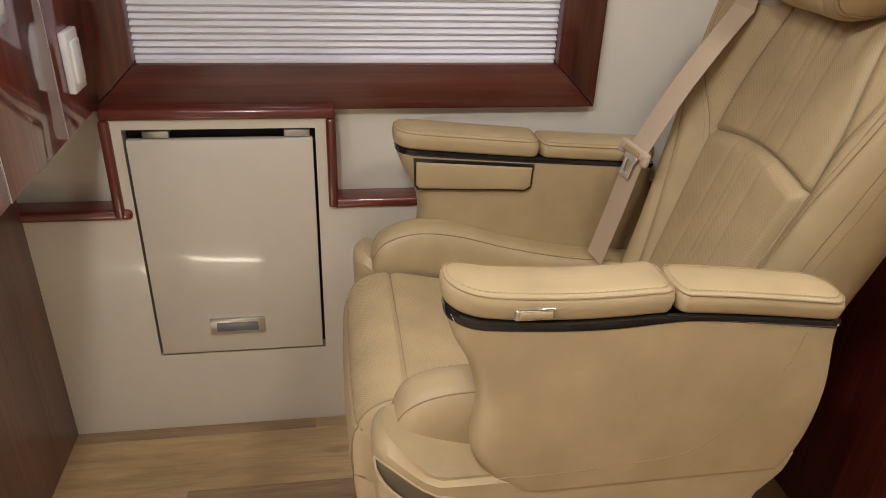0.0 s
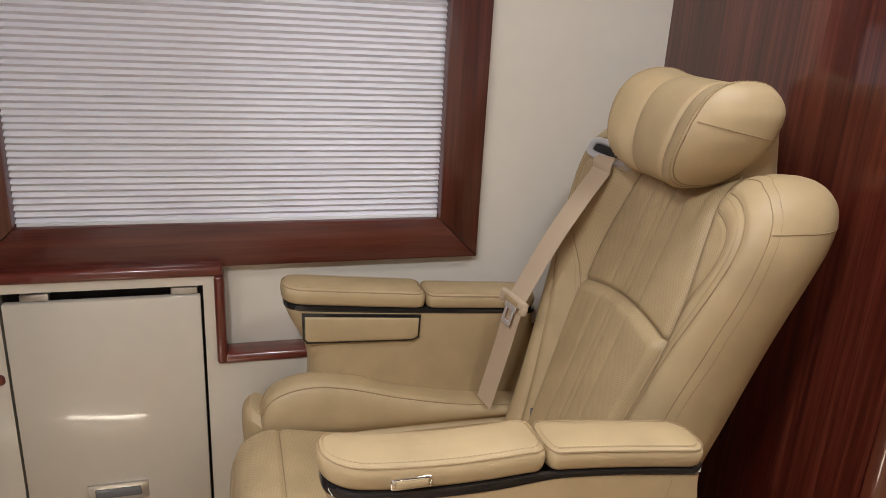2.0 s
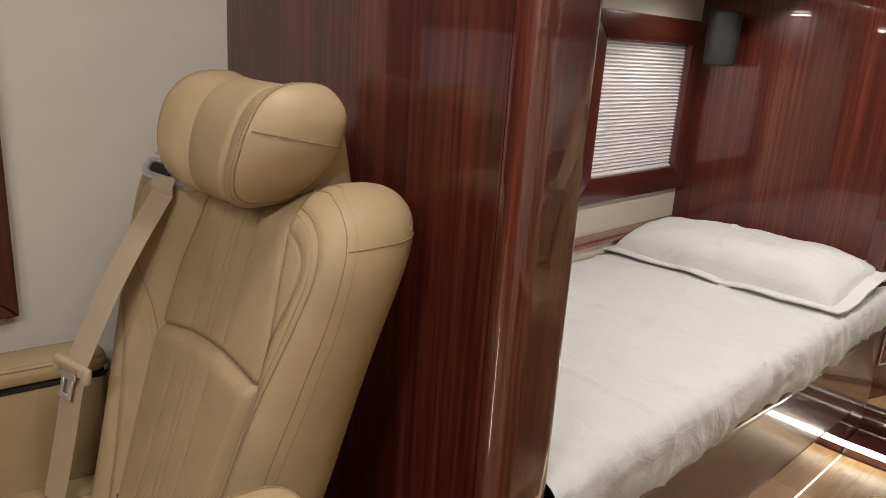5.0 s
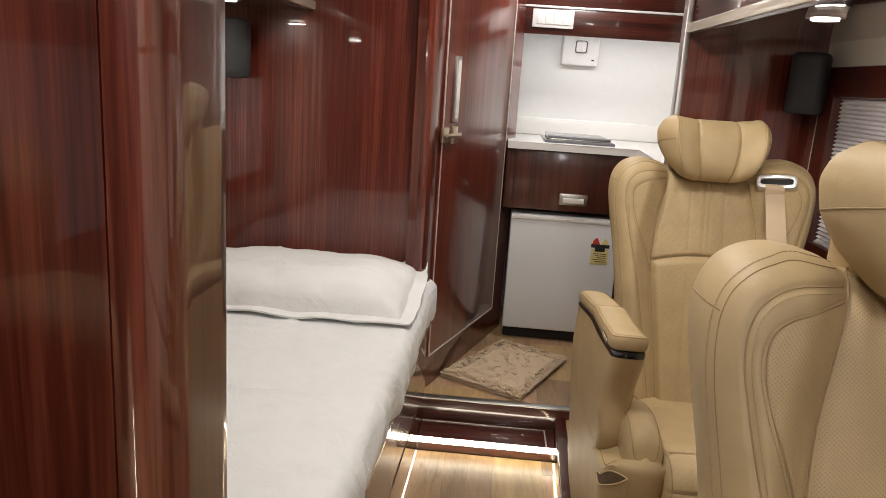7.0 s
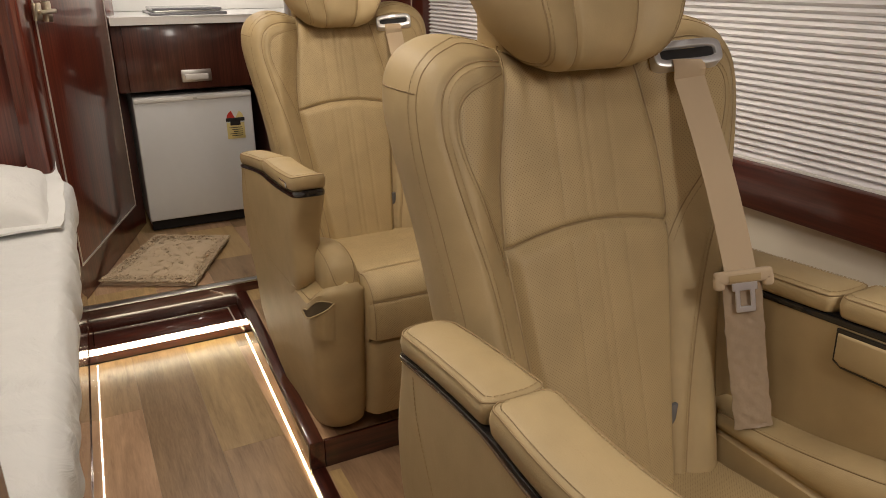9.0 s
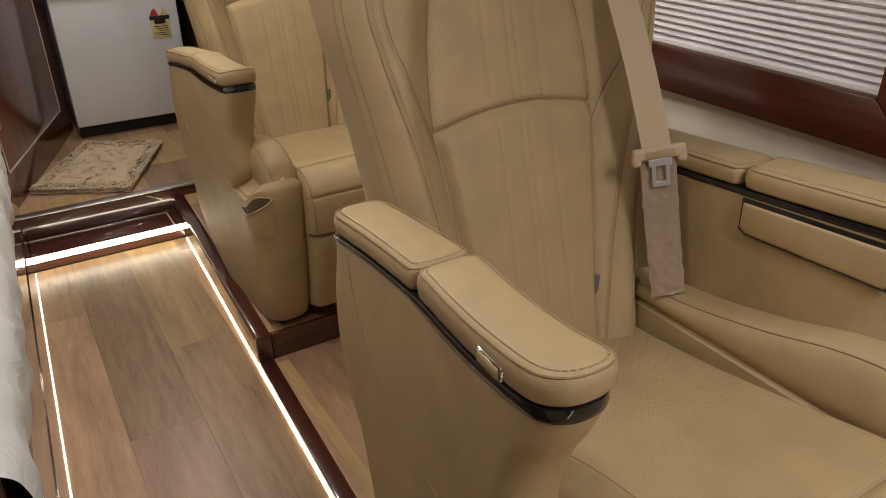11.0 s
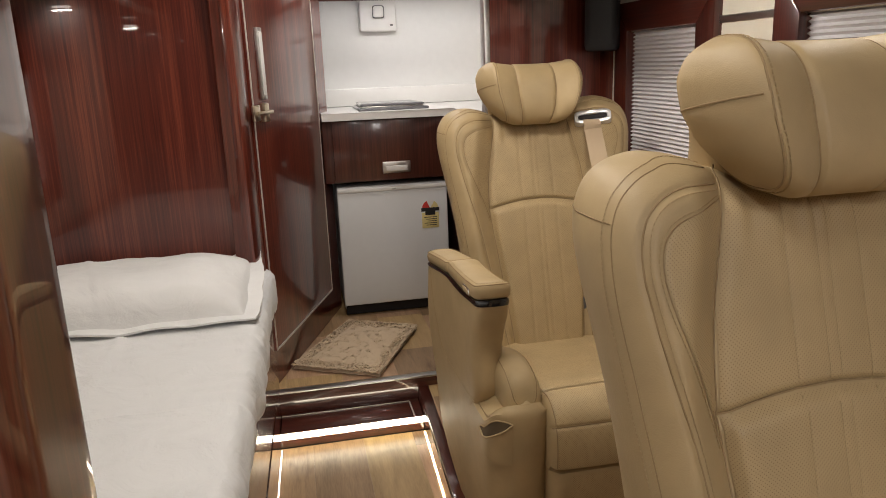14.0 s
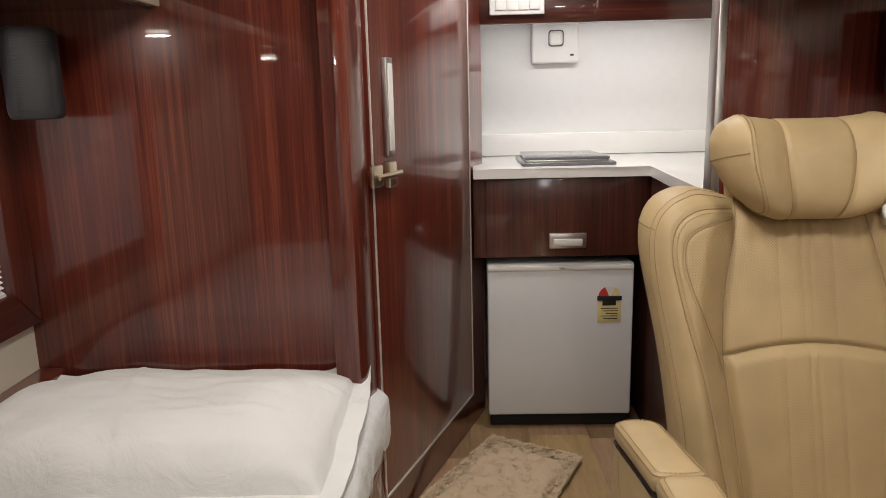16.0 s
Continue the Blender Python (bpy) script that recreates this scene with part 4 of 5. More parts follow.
def nose_loop(xf, xr, lo, hi, rf, rr=0.012, n=10):
    """A plan outline with a rounded front at xf and a squarer rear at xr."""
    mid, hw = (lo + hi) / 2, (hi - lo) / 2
    rr = min(rr, hw * 0.98)
    pts = []
    for k in range(2 * n + 1):
        a = math.pi * k / (2 * n)
        s_, c_ = math.sin(a) ** 0.8, math.cos(a)
        pts.append((xf + rf * (1 - s_), mid + hw * (abs(c_) ** 0.8) * (1 if c_ > 0 else -1)))
    for k in range(1, 24):
        pts.append((xf + rf + (xr - rr - xf - rf) * k / 24, lo))
    for k in range(7):
        a = math.pi / 2 * k / 6
        pts.append((xr - rr + rr * math.sin(a), lo + rr * (1 - math.cos(a))))
    for k in range(7):
        a = math.pi / 2 * k / 6
        pts.append((xr - rr + rr * math.cos(a), hi - rr * (1 - math.sin(a))))
    for k in range(1, 24):
        pts.append((xr - rr + (xf + rf - xr + rr) * k / 24, hi))
    return pts


def soft_pad(x0, x1, lo, hi, under, thick, nose, rear=0.014):
    """A padded leather block with a rounded front, its underside height a function of x."""
    rows = []
    for k, inset in ((0.0, 0.005), (0.06, 0.0015), (0.16, 0.0), (0.50, -0.0015), (0.72, -0.0005), (0.82, 0.0015), (0.90, 0.0045), (0.955, 0.009), (0.995, 0.015), (1.03, 0.024), (1.05, 0.036)):
        inset = min(inset, (hi - lo) / 2 - 0.004)
        loop = nose_loop(x0 + inset, x1 - inset, lo + inset, hi - inset, max(0.012, nose - inset * 0.6), rear)
        rows.append([(x, v, under(x) + thick * k) for x, v in loop])
    return grid(rows, caps=True)


# the cushion's middle line from its rear over the front edge and down: x, height
CUSHION = [(-0.02, 0.300), (-0.12, 0.304), (-0.24, 0.318), (-0.36, 0.340), (-0.46, 0.362), (-0.525, 0.374), (-0.562, 0.371), (-0.590, 0.352), (-0.604, 0.322), (-0.609, 0.285), (-0.607, 0.245)]
CUSHION_LINE = curve([(x, 0, w) for x, w in CUSHION], 100)
SEAT_HALF = 0.178


def seat_top(k, v):
    """A point of the cushion: k runs from 0 at its rear to 1 at its lower front edge; v is across."""
    i = min(99, int(k * 100))
    f = k * 100 - i
    p = CUSHION_LINE[i].lerp(CUSHION_LINE[i + 1], f)
    d = CUSHION_LINE[i + 1] - CUSHION_LINE[i]
    n = Vector((d.z, 0, -d.x)).normalized()
    if n.z < 0 and n.x > 0:
        n = -n
    edge = max(0.0, abs(v) - (SEAT_HALF - 0.022)) / 0.022
    drop = 0.016 * (1 - math.sqrt(max(0.0, 1 - edge * edge)))
    puff = 0.004 * (1 - (v / SEAT_HALF) ** 2)
    for c, dep in ((0.505, 0.0035), (0.775, 0.0028)):
        puff -= dep * math.exp(-((k - c) / 0.010) ** 2)
    return Vector((p.x, v, p.z)) + n * (puff - drop)


BOLSTER_TOP = [(-0.555, 0.395), (-0.545, 0.417), (-0.528, 0.432), (-0.50, 0.443), (-0.46, 0.447), (-0.40, 0.436), (-0.315, 0.408), (-0.20, 0.380), (-0.06, 0.362)]
# rings of the headrest from its middle out: across, front, rear, middle height, half height
HEAD = [(0.0, -0.067, 0.070, 0.918, 0.0770), (0.028, -0.0665, 0.070, 0.918, 0.0770), (0.045, -0.0645, 0.068, 0.918, 0.0775), (0.0515, -0.0585, 0.067, 0.918, 0.0755), (0.058, -0.0640, 0.066, 0.918, 0.0775),
        (0.078, -0.0735, 0.064, 0.920, 0.0780), (0.098, -0.079, 0.062, 0.924, 0.0765), (0.108, -0.081, 0.060, 0.927, 0.0755), (0.114, -0.076, 0.058, 0.929, 0.0725), (0.122, -0.063, 0.055, 0.932, 0.065),
        (0.131, -0.044, 0.050, 0.936, 0.054), (0.137, -0.025, 0.042, 0.939, 0.039), (0.1405, -0.006, 0.030, 0.941, 0.020), (0.1415, 0.006, 0.018, 0.941, 0.006)]
HX = 0.076


def head_ring(v, sides=44):
    """The headrest's section at the distance v from its middle."""
    a = abs(v)
    xf, xr, wm, hh = (float(np.interp(a, [h[0] for h in HEAD], [h[k] for h in HEAD])) for k in (1, 2, 3, 4))
    row = []
    for j in range(sides):
        t = 2 * math.pi * j / sides
        c, sn = math.cos(t), math.sin(t)
        sq = 0.80
        px = (abs(c) ** sq) * (1 if c > 0 else -1)
        zn = (abs(sn) ** sq) * (1 if sn > 0 else -1)
        w = wm + zn * hh
        x = (xf + xr) / 2 + px * (xr - xf) / 2
        wide = float(np.interp(w, [0.835, 0.86, 0.89, 0.925, 0.96, 1.02], [0.66, 0.76, 0.87, 0.965, 1.0, 0.95]))
        row.append(Vector((HX + x + (w - 0.92) * 0.26, v * (wide if a > 0.02 else 1 + (wide - 1) * a / 0.02), w)))
    return row


def captain_seat(m, s, label, lift=0.0, arms=(0.0, 0.004, 0.0, 0.0, 0.0), lean=-0.03, slid=0.0):
    """A reclining seat that faces -x. s: on which side of it (in y) the aisle runs. lift: height of its plinth. slid: how far the wall arm is pushed back."""
    seat = empty("captain_seat", label, "seat", m, "reclining seats")

    shift, splay, leaning, rise, flare, tuck = [Vector((0, 0, 0))], [0.0], [lean], [0.018], [0.029], [0.0]

    def wall_wing(p):
        """The wing on the wall side stands higher and wider, to carry the belt."""
        z = p.z
        p.z += rise[0] * smoothstep(-0.08, -0.19, p.y) * smoothstep(0.58, 0.82, z)
        p.y -= flare[0] * smoothstep(-0.12, -0.24, p.y) * smoothstep(0.43, 0.74, z)

    def sided(bm):
        for v in bm.verts:
            v.co += shift[0]
            v.co.y += leaning[0] * (v.co.z - 0.62)
            if rise[0]:
                wall_wing(v.co)
            v.co.y += splay[0] * smoothstep(0.0, -0.5, v.co.x)
            v.co.x += tuck[0] * smoothstep(-0.24, -0.50, v.co.x)
        if s < 0:
            for v in bm.verts:
                v.co.y = -v.co.y
        return bm

    def put(name, bm, mat, parent=seat, lab="", smooth=True):
        return part(name, sided(bm), mat, parent, lab, smooth)

    def put_stuff(name, bm, mat, parent, lab=""):
        return tagged(put(name, bm, mat, parent, lab), kind="stuff")

    # backrest
    shift[0] = Vector((0, -0.006, 0))
    back = put("backrest", back_shell(), LEATHER, lab="tan leather backrest with winged bolsters")
    nv, nw = 70, 70
    for name, lo, hi in (("centre_panel", lambda v: arch_w(v) + 0.003, lambda v: 0.848), ("lumbar_panel", lambda v: 0.285, lambda v: arch_w(v) - 0.003)):
        rr = []
        for i in range(nw + 1):
            row = []
            for j in range(nv + 1):
                f = -1 + 2 * j / nv
                w = lo(f * 0.128) + (hi(f * 0.128) - lo(f * 0.128)) * i / nw
                row.append((f * (float(span(PANEL, w)) - 0.0035), w))
            rr.append(back_on(row, 0.0012))
        put(name, mapped(rr), PERF, back, "perforated tan leather panel")
    for sg in (1, -1):
        rr = []
        for i in range(71):
            w = 0.612 + (0.8375 - 0.612) * (1 - (1 - i / 70) ** 1.6)
            a, b = float(span(PANEL, w)) + 0.003, float(np.interp(w, [q.y for q in SHIELD_LINE], [q.x for q in SHIELD_LINE])) - 0.002
            rr.append(back_on([(sg * (a + (b - a) * j / 30), w) for j in range(31)], 0.0010))
        put("wing_panel", mapped(rr), PERF, back, "perforated tan leather panel")
    seams, stitch = bmesh.new(), bmesh.new()
    for sg in (-1, 1):
        tube(back_on([(sg * q.x, q.y) for q in EDGE_LINE], 0.0003), 0.0012, 5, seams)
        tube(back_on([(sg * q.x, q.y) for q in SHIELD_LINE], 0.0003), 0.0008, 5, seams)
        tube(back_on([(sg * q.x, q.y) for q in PIPE_LINE], 0.0002), 0.0012, 5, seams)
        tube(back_on([(sg * q.x, q.y) for q in OUTER_LINE], 0.0002), 0.0007, 5, seams)
        for line, off in ((PIPE_LINE, 0.0055), (OUTER_LINE, -0.005), (SHIELD_LINE, -0.0045)):
            pts = []
            for k in range(1, len(line) - 1):
                d = (line[k + 1] - line[k - 1]).normalized()
                pts.append((sg * (line[k].x - d.y * off), line[k].y + d.x * off))
            dashes(back_on(pts, 0.0007), stitch, 0.0060, 0.0042, 0.0005)
        # short seam over the shoulder, round the rim to the rear
        rim = min(RIM, key=lambda q: abs(q.y - 0.829) + 9 * (q.x < 0.1))
        fade = [1 - (1 - k / 14) ** 3 for k in range(15)]
        over = back_on([(sg * (0.2345 + (rim.x - 0.2345) * f), 0.826 + (rim.y - 0.826) * f) for f in fade], 0.0002)
        over += back_rear([(sg * (rim.x - 0.022 * (1 - f)), rim.y + 0.003 * (1 - f)) for f in fade[::-1]])
        tube(over, 0.0009, 5, seams)
    tube(back_on([(sg * v, w) for sg, run in ((-1, ARCH_LINE[::-1]), (1, ARCH_LINE[1:])) for v, w in run], 0.0010), 0.0013, 5, seams)
    for c in FLUTES:
        for w0, w1 in ((0.285, arch_w(c) - 0.006), (arch_w(c) + 0.006, 0.842)):
            dashes(back_on([(c, w0 + (w1 - w0) * k / 40) for k in range(41)], 0.0016), stitch, 0.0056, 0.0036, 0.0005)
    put_stuff("seam", seams, SEAM, back, "dark sewn seam lines")
    put_stuff("stitching", stitch, THREAD, back, "tan topstitching")
    tp = back_on([(-0.104, 0.385)], 0.004)[0]
    put("tag", box(tp.x - 0.003, tp.x + 0.003, tp.y - 0.006, tp.y + 0.006, tp.z - 0.016, tp.z + 0.016, 0.001), STEEL, back, "small grey sewn-in tag")

    # headrest: a middle pad between two forward wings with sewn end caps
    belt_at = back_on([(-0.150, 0.838), (-0.150, 0.815), (-0.150, 0.856), (-0.112, 0.838), (-0.188, 0.838)])
    for p in belt_at:
        p.y += lean * (p.z - 0.62) - 0.006
        wall_wing(p)
    shift[0], rise[0] = Vector((0.004, -0.004, 0.0)), 0.0
    vs = sorted({sg * (a + (b - a) * k / 4) for (a, *_), (b, *_) in zip(HEAD, HEAD[1:]) for k in range(5) for sg in (1, -1)})
    rows = [head_ring(v) for v in vs]
    hb = grid(rows, caps=True)
    for _ in range(2):
        bmesh.ops.smooth_vert(hb, verts=hb.verts, factor=0.35, use_axis_x=True, use_axis_y=True, use_axis_z=True)
    skin = BVHTree.FromBMesh(hb)
    head = put("headrest", hb, LEATHER, lab="winged tan leather headrest")
    hs, ht = bmesh.new(), bmesh.new()
    for sg in (-1, 1):
        tube(head_ring(sg * 0.0515) + head_ring(sg * 0.0515)[:1], 0.0013, 5, hs)
        ridge = head_ring(sg * 0.110)
        tube(ridge + ridge[:1], 0.0012, 5, hs)
        inner = head_ring(sg * 0.1045)
        dashes([p + (p - Vector((0.07, p.y, 0.92))).normalized() * 0.0006 for p in inner + inner[:1]], ht, 0.0066, 0.0046, 0.0007)
        # seam across the end cap
        cap = []
        for k in range(25):
            hit = skin.ray_cast(Vector((HX - 0.085 + 0.150 * k / 24, sg * 0.3, 0.952 - 0.030 * k / 24)), Vector((0, -sg, 0)))[0]
            if hit and abs(hit.y) > 0.088:
                cap.append(hit + Vector((0, sg * 0.0002, 0)))
        tube(cap, 0.0011, 5, hs)
    put_stuff("seam", hs, SEAM, head, "dark sewn seam lines")
    put_stuff("stitching", ht, THREAD, head, "tan topstitching")
    neck = []
    for k in range(15):
        u = k / 14
        w = 0.825 + 0.158 * u
        e = max(0.02, 1 - u ** 7) ** 0.5
        wide_v = lerp_table([(0.80, 0.088), (0.88, 0.096), (0.94, 0.118), (0.985, 0.124)], w) * (0.55 + 0.45 * e)
        rear = 0.200 - 0.045 * smoothstep(0.84, 0.98, w)
        cx, hd = (rear + 0.085) / 2, (rear - 0.085) / 2
        neck.append([Vector((cx + hd * (0.5 + 0.5 * e) * (abs(math.cos(a)) ** 0.7) * (1 if math.cos(a) > 0 else -1), wide_v * (abs(math.sin(a)) ** 0.6) * (1 if math.sin(a) > 0 else -1), w)) for a in (2 * math.pi * q / 28 for q in range(28))])
    put("headrest_shell", grid(neck, caps=True), LEATHER, head, "tan shell behind the headrest")
    shift[0], leaning[0] = Vector((0, 0, 0)), 0.0

    # seat cushion, its front rolling over into a vertical face
    rows = []
    for i in range(91):
        k = i / 90
        row = [seat_top(k, -SEAT_HALF + 2 * SEAT_HALF * j / 48) for j in range(49)]
        x = max(row[24].x, -0.585)
        rows.append(row + [Vector((x, SEAT_HALF - 2 * SEAT_HALF * j / 10, 0.236)) for j in range(11)])
    cush = put("seat_cushion", grid(rows, caps=True), LEATHER, lab="tan leather seat cushion rolled over its front edge")
    for a, b in ((0.04, 0.497), (0.513, 0.767), (0.783, 0.985)):
        rr = []
        for i in range(41):
            k = a + (b - a) * i / 40
            rr.append([seat_top(k, -0.166 + 0.332 * j / 40) + (seat_top(k, 0) - Vector((seat_top(k, 0).x * 0.9, 0, 0.24))).normalized() * 0.0010 for j in range(41)])
        put("seat_panel", mapped(rr), PERF, cush, "perforated tan leather seat panel")
    cs = bmesh.new()
    for c in (0.505, 0.775):
        tube([seat_top(c, v) + Vector((-0.0004, 0, 0.0006)) for v in [-0.174 + 0.348 * k / 24 for k in range(25)]], 0.0013, 5, cs)
    for sg in (-1, 1):
        tube([seat_top(0.04 + 0.95 * i / 60, sg * 0.168) + Vector((-0.0003, 0, 0.0004)) for i in range(61)], 0.0009, 5, cs)
    put_stuff("seam", cs, SEAM, cush, "dark sewn seam lines")
    # side bolsters, each with a rounded front end
    for sg in (-1, 1):
        shift[0] = Vector((arms[0] * 0.3, 0, arms[2] * 0.5))
        rows = []
        xs = [-0.5565 + 0.4965 * (i / 44) ** 1.7 for i in range(45)]
        for i, x in enumerate(xs):
            tw = lerp_table(BOLSTER_TOP, x)
            end = min(1.0, (i + 0.25) / 9)
            e = math.sqrt(max(0.0, 1 - (1 - end) ** 2))
            lo_w = 0.345
            mid, hh = lo_w + (tw - lo_w) * 0.42, (tw - lo_w) * 0.58
            hw = 0.0385 * (0.25 + 0.75 * e)
            row = []
            for j in range(28):
                t = 2 * math.pi * j / 28
                c, sn = math.cos(t), math.sin(t)
                row.append(Vector((x, sg * (0.214 + hw * (abs(c) ** 0.72) * (1 if c > 0 else -1)), mid + hh * (0.35 + 0.65 * e) * (abs(sn) ** 0.80) * (1 if sn > 0 else -1))))
            rows.append(row)
        bo = put("bolster", grid(rows, caps=True), LEATHER, lab="padded leather side bolster")
        bs, bt = bmesh.new(), bmesh.new()
        for jj in (4, 10):
            ln = [rows[i][jj] + Vector((0, 0, 0.0004)) for i in range(1, 44)]
            tube(ln, 0.0011, 5, bs)
            dashes([p + Vector((0, (-0.0045 if jj == 4 else 0.0045) * sg, 0.0010)) for p in ln], bt)
        put_stuff("seam", bs, SEAM, bo)
        put_stuff("stitching", bt, THREAD, bo)
    shift[0] = Vector((0, 0, 0))
    # leg rest
    rows = []
    for i in range(33):
        k = i / 32
        w = 0.240 - 0.205 * k
        e = max(0.02, 1 - abs(2 * k - 1) ** 16) ** 0.35
        x = -0.6065 + 0.030 * k ** 1.6 + 0.022 * (1 - e)
        row = []
        for j in range(41):
            v = -0.176 + 0.352 * j / 40
            r = 0.020 * (max(0.0, abs(v) - 0.154) / 0.022) ** 2
            row.append((x + r, v, w))
        row += [(-0.54, 0.176 - 0.352 * j / 8, w) for j in range(9)]
        rows.append(row)
    leg = put("leg_rest", grid(rows, caps=True), LEATHER, lab="folded tan leather leg rest")
    put("leg_panel", mapped([[Vector(p) + Vector((-0.0010, 0, 0)) for p in row[4:37]] for row in rows[2:31]]), PERF, leg, "perforated tan leather panel")

    # arms, left and right of the sitter
    for sg in (1, -1):
        lo, hi = (0.239, 0.304) if sg > 0 else (-0.305, -0.232)
        shift[0] = Vector((arms[0], arms[3], arms[2])) if sg > 0 else Vector((arms[0] - 0.004 + slid, 0.0, arms[2] - 0.013))
        splay[0], tuck[0] = (arms[1], arms[4]) if sg > 0 else (0.0, 0.0)
        if sg > 0:
            top_t = [(-0.515, 0.601), (-0.47, 0.588), (-0.43, 0.583), (-0.37, 0.5795), (-0.315, 0.5795), (-0.275, 0.581), (-0.24, 0.579), (-0.18, 0.573), (-0.10, 0.563), (-0.03, 0.553)]
            low_t = [(-0.515, 0.583), (-0.47, 0.573), (-0.43, 0.569), (-0.37, 0.565), (-0.315, 0.5645), (-0.275, 0.567), (-0.24, 0.569), (-0.18, 0.564), (-0.10, 0.553), (-0.03, 0.543)]
        else:
            top_t = [(-0.515, 0.590), (-0.40, 0.579), (-0.26, 0.567), (-0.03, 0.551)]
            low_t = [(-0.515, 0.578), (-0.40, 0.568), (-0.26, 0.557), (-0.03, 0.542)]

        def trim_top(x):
            return lerp_table(top_t, x)

        def trim_low(x):
            return lerp_table(low_t, x)

        front_x = [(0.330, -0.425), (0.345, -0.440), (0.36, -0.452), (0.385, -0.466), (0.41, -0.469), (0.444, -0.465), (0.485, -0.466), (0.526, -0.479), (0.555, -0.495), (0.583, -0.506)]
        rear_x = [(0.33, -0.050), (0.36, -0.038), (0.41, -0.030), (0.48, -0.028), (0.56, -0.037)]
        rows = []
        for k in range(25):
            u = k / 24
            wl = 0.330 + (0.583 - 0.330) * u
            slim = 0.010 * (1 - u) ** 1.5
            bulge = 0.003 * math.sin(math.pi * u)
            sl = (lo + (slim if sg > 0 else -bulge), hi + (bulge if sg > 0 else -slim))
            rows.append([(x, v, 0.330 + (trim_low(x) + 0.002 - 0.330) * u) for x, v in nose_loop(lerp_table(front_x, wl), lerp_table(rear_x, wl), sl[0], sl[1], 0.042, 0.020)])
        arm = put("armrest", grid(rows, caps=True), LEATHER, lab="tan leather armrest with a black trim line")
        band = []
        for k, out in ((0.0, -0.003), (0.12, 0.0008), (0.5, 0.0018), (0.88, 0.0008), (1.0, -0.003)):
            band.append([(x, v, trim_low(x) + (trim_top(x) - trim_low(x)) * k) for x, v in nose_loop(-0.5065 - out, -0.036 + out, lo - out, hi + out, 0.042, 0.020)])
        put("trim_strip", grid(band, caps=True), BLACK, arm, "gloss black trim strip")
        put("front_pad", soft_pad(-0.510, -0.256, lo - 0.002, hi + 0.002, lambda x: trim_top(x) + 0.0004, 0.034, 0.042), LEATHER, arm, "padded tan leather arm top")
        put("rear_pad", soft_pad(-0.2535, -0.036, lo - 0.001, hi + 0.001, lambda x: trim_top(x) + 0.0004, 0.030, 0.014, 0.026), LEATHER, arm, "padded tan leather arm top")
        st, sm = bmesh.new(), bmesh.new()
        for a, b, hh, ns, rr_ in ((-0.510, -0.256, 0.0285, 0.042, 0.014), (-0.2535, -0.036, 0.0252, 0.014, 0.026)):
            ring_pts = [Vector((x, v, trim_top(x) + hh)) for x, v in nose_loop(a + 0.0012, b - 0.0012, lo - 0.0008, hi + 0.0008, ns, rr_)]
            tube(ring_pts + ring_pts[:1], 0.0011, 5, sm)
            inner = [Vector((x, v, trim_top(x) + hh + 0.0040)) for x, v in nose_loop(a + 0.0055, b - 0.0055, lo + 0.0042, hi - 0.0042, ns - 0.003, rr_)]
            dashes(inner + inner[:1], st)
        put_stuff("seam", sm, SEAM, arm)
        put_stuff("stitching", st, THREAD, arm)
        if sg > 0:
            line = curve([(-0.086, 0, 0.545), (-0.094, 0, 0.51), (-0.110, 0, 0.477), (-0.148, 0, 0.419), (-0.170, 0, 0.393), (-0.194, 0, 0.376), (-0.235, 0, 0.367), (-0.307, 0, 0.361), (-0.38, 0, 0.358), (-0.440, 0, 0.359)], 50)
            sc = bmesh.new()
            dashes([Vector((p.x, hi + 0.0030 * math.sin(math.pi * (p.z - 0.33) / 0.24) + 0.0002, p.z)) for p in line], sc, 0.0058, 0.0036, 0.0006)
            put_stuff("stitching", sc, THREAD, arm)
            put("button_frame", box(-0.437, -0.391, hi - 0.002, hi + 0.0052, 0.5855, 0.600, 0.003, 3), CHROME, arm, "small chrome-framed release button")
            put("button", box(-0.433, -0.395, hi + 0.003, hi + 0.0068, 0.5875, 0.598, 0.003, 3), LEATHER, arm)
        else:
            put("drawer_gap", prism([(-0.478, 0.572), (-0.264, 0.556), (-0.266, 0.512), (-0.278, 0.506), (-0.470, 0.514), (-0.476, 0.522)], 1, hi - 0.002, hi + 0.0040, 0.001), BLACK, arm, "black gap round the arm drawer")
            put("drawer_front", prism([(-0.473, 0.566), (-0.268, 0.551), (-0.269, 0.516), (-0.279, 0.510), (-0.467, 0.518), (-0.473, 0.524)], 1, hi - 0.001, hi + 0.0085, 0.004, 3), LEATHER, arm, "padded leather drawer front")
        # lower side shroud
        tuck[0] = 0.0
        l2, h2 = (0.179, 0.3025) if sg > 0 else (-0.3035, -0.179)
        sf = [(0.012, -0.490), (0.04, -0.535), (0.11, -0.562), (0.25, -0.576), (0.35, -0.584), (0.392, -0.582), (0.405, -0.570)]
        sr = [(0.012, -0.22), (0.06, -0.150), (0.18, -0.105), (0.281, -0.078), (0.343, -0.048), (0.39, -0.040)]

        def shroud_row(w, grow=0.0):
            slim = 0.020 * smoothstep(0.20, 0.0, w)
            a, b = (l2, h2 - slim + grow) if sg > 0 else (l2 + slim - grow, h2)
            if w > 0.39:
                a, b = a + 0.007, b - 0.007
            return [(x, v, w if w < 0.28 else w - 0.048 * smoothstep(-0.575, -0.50, x) * (w - 0.28) / 0.125) for x, v in nose_loop(lerp_table(sf, w) - grow, lerp_table(sr, w), a, b, 0.075)]

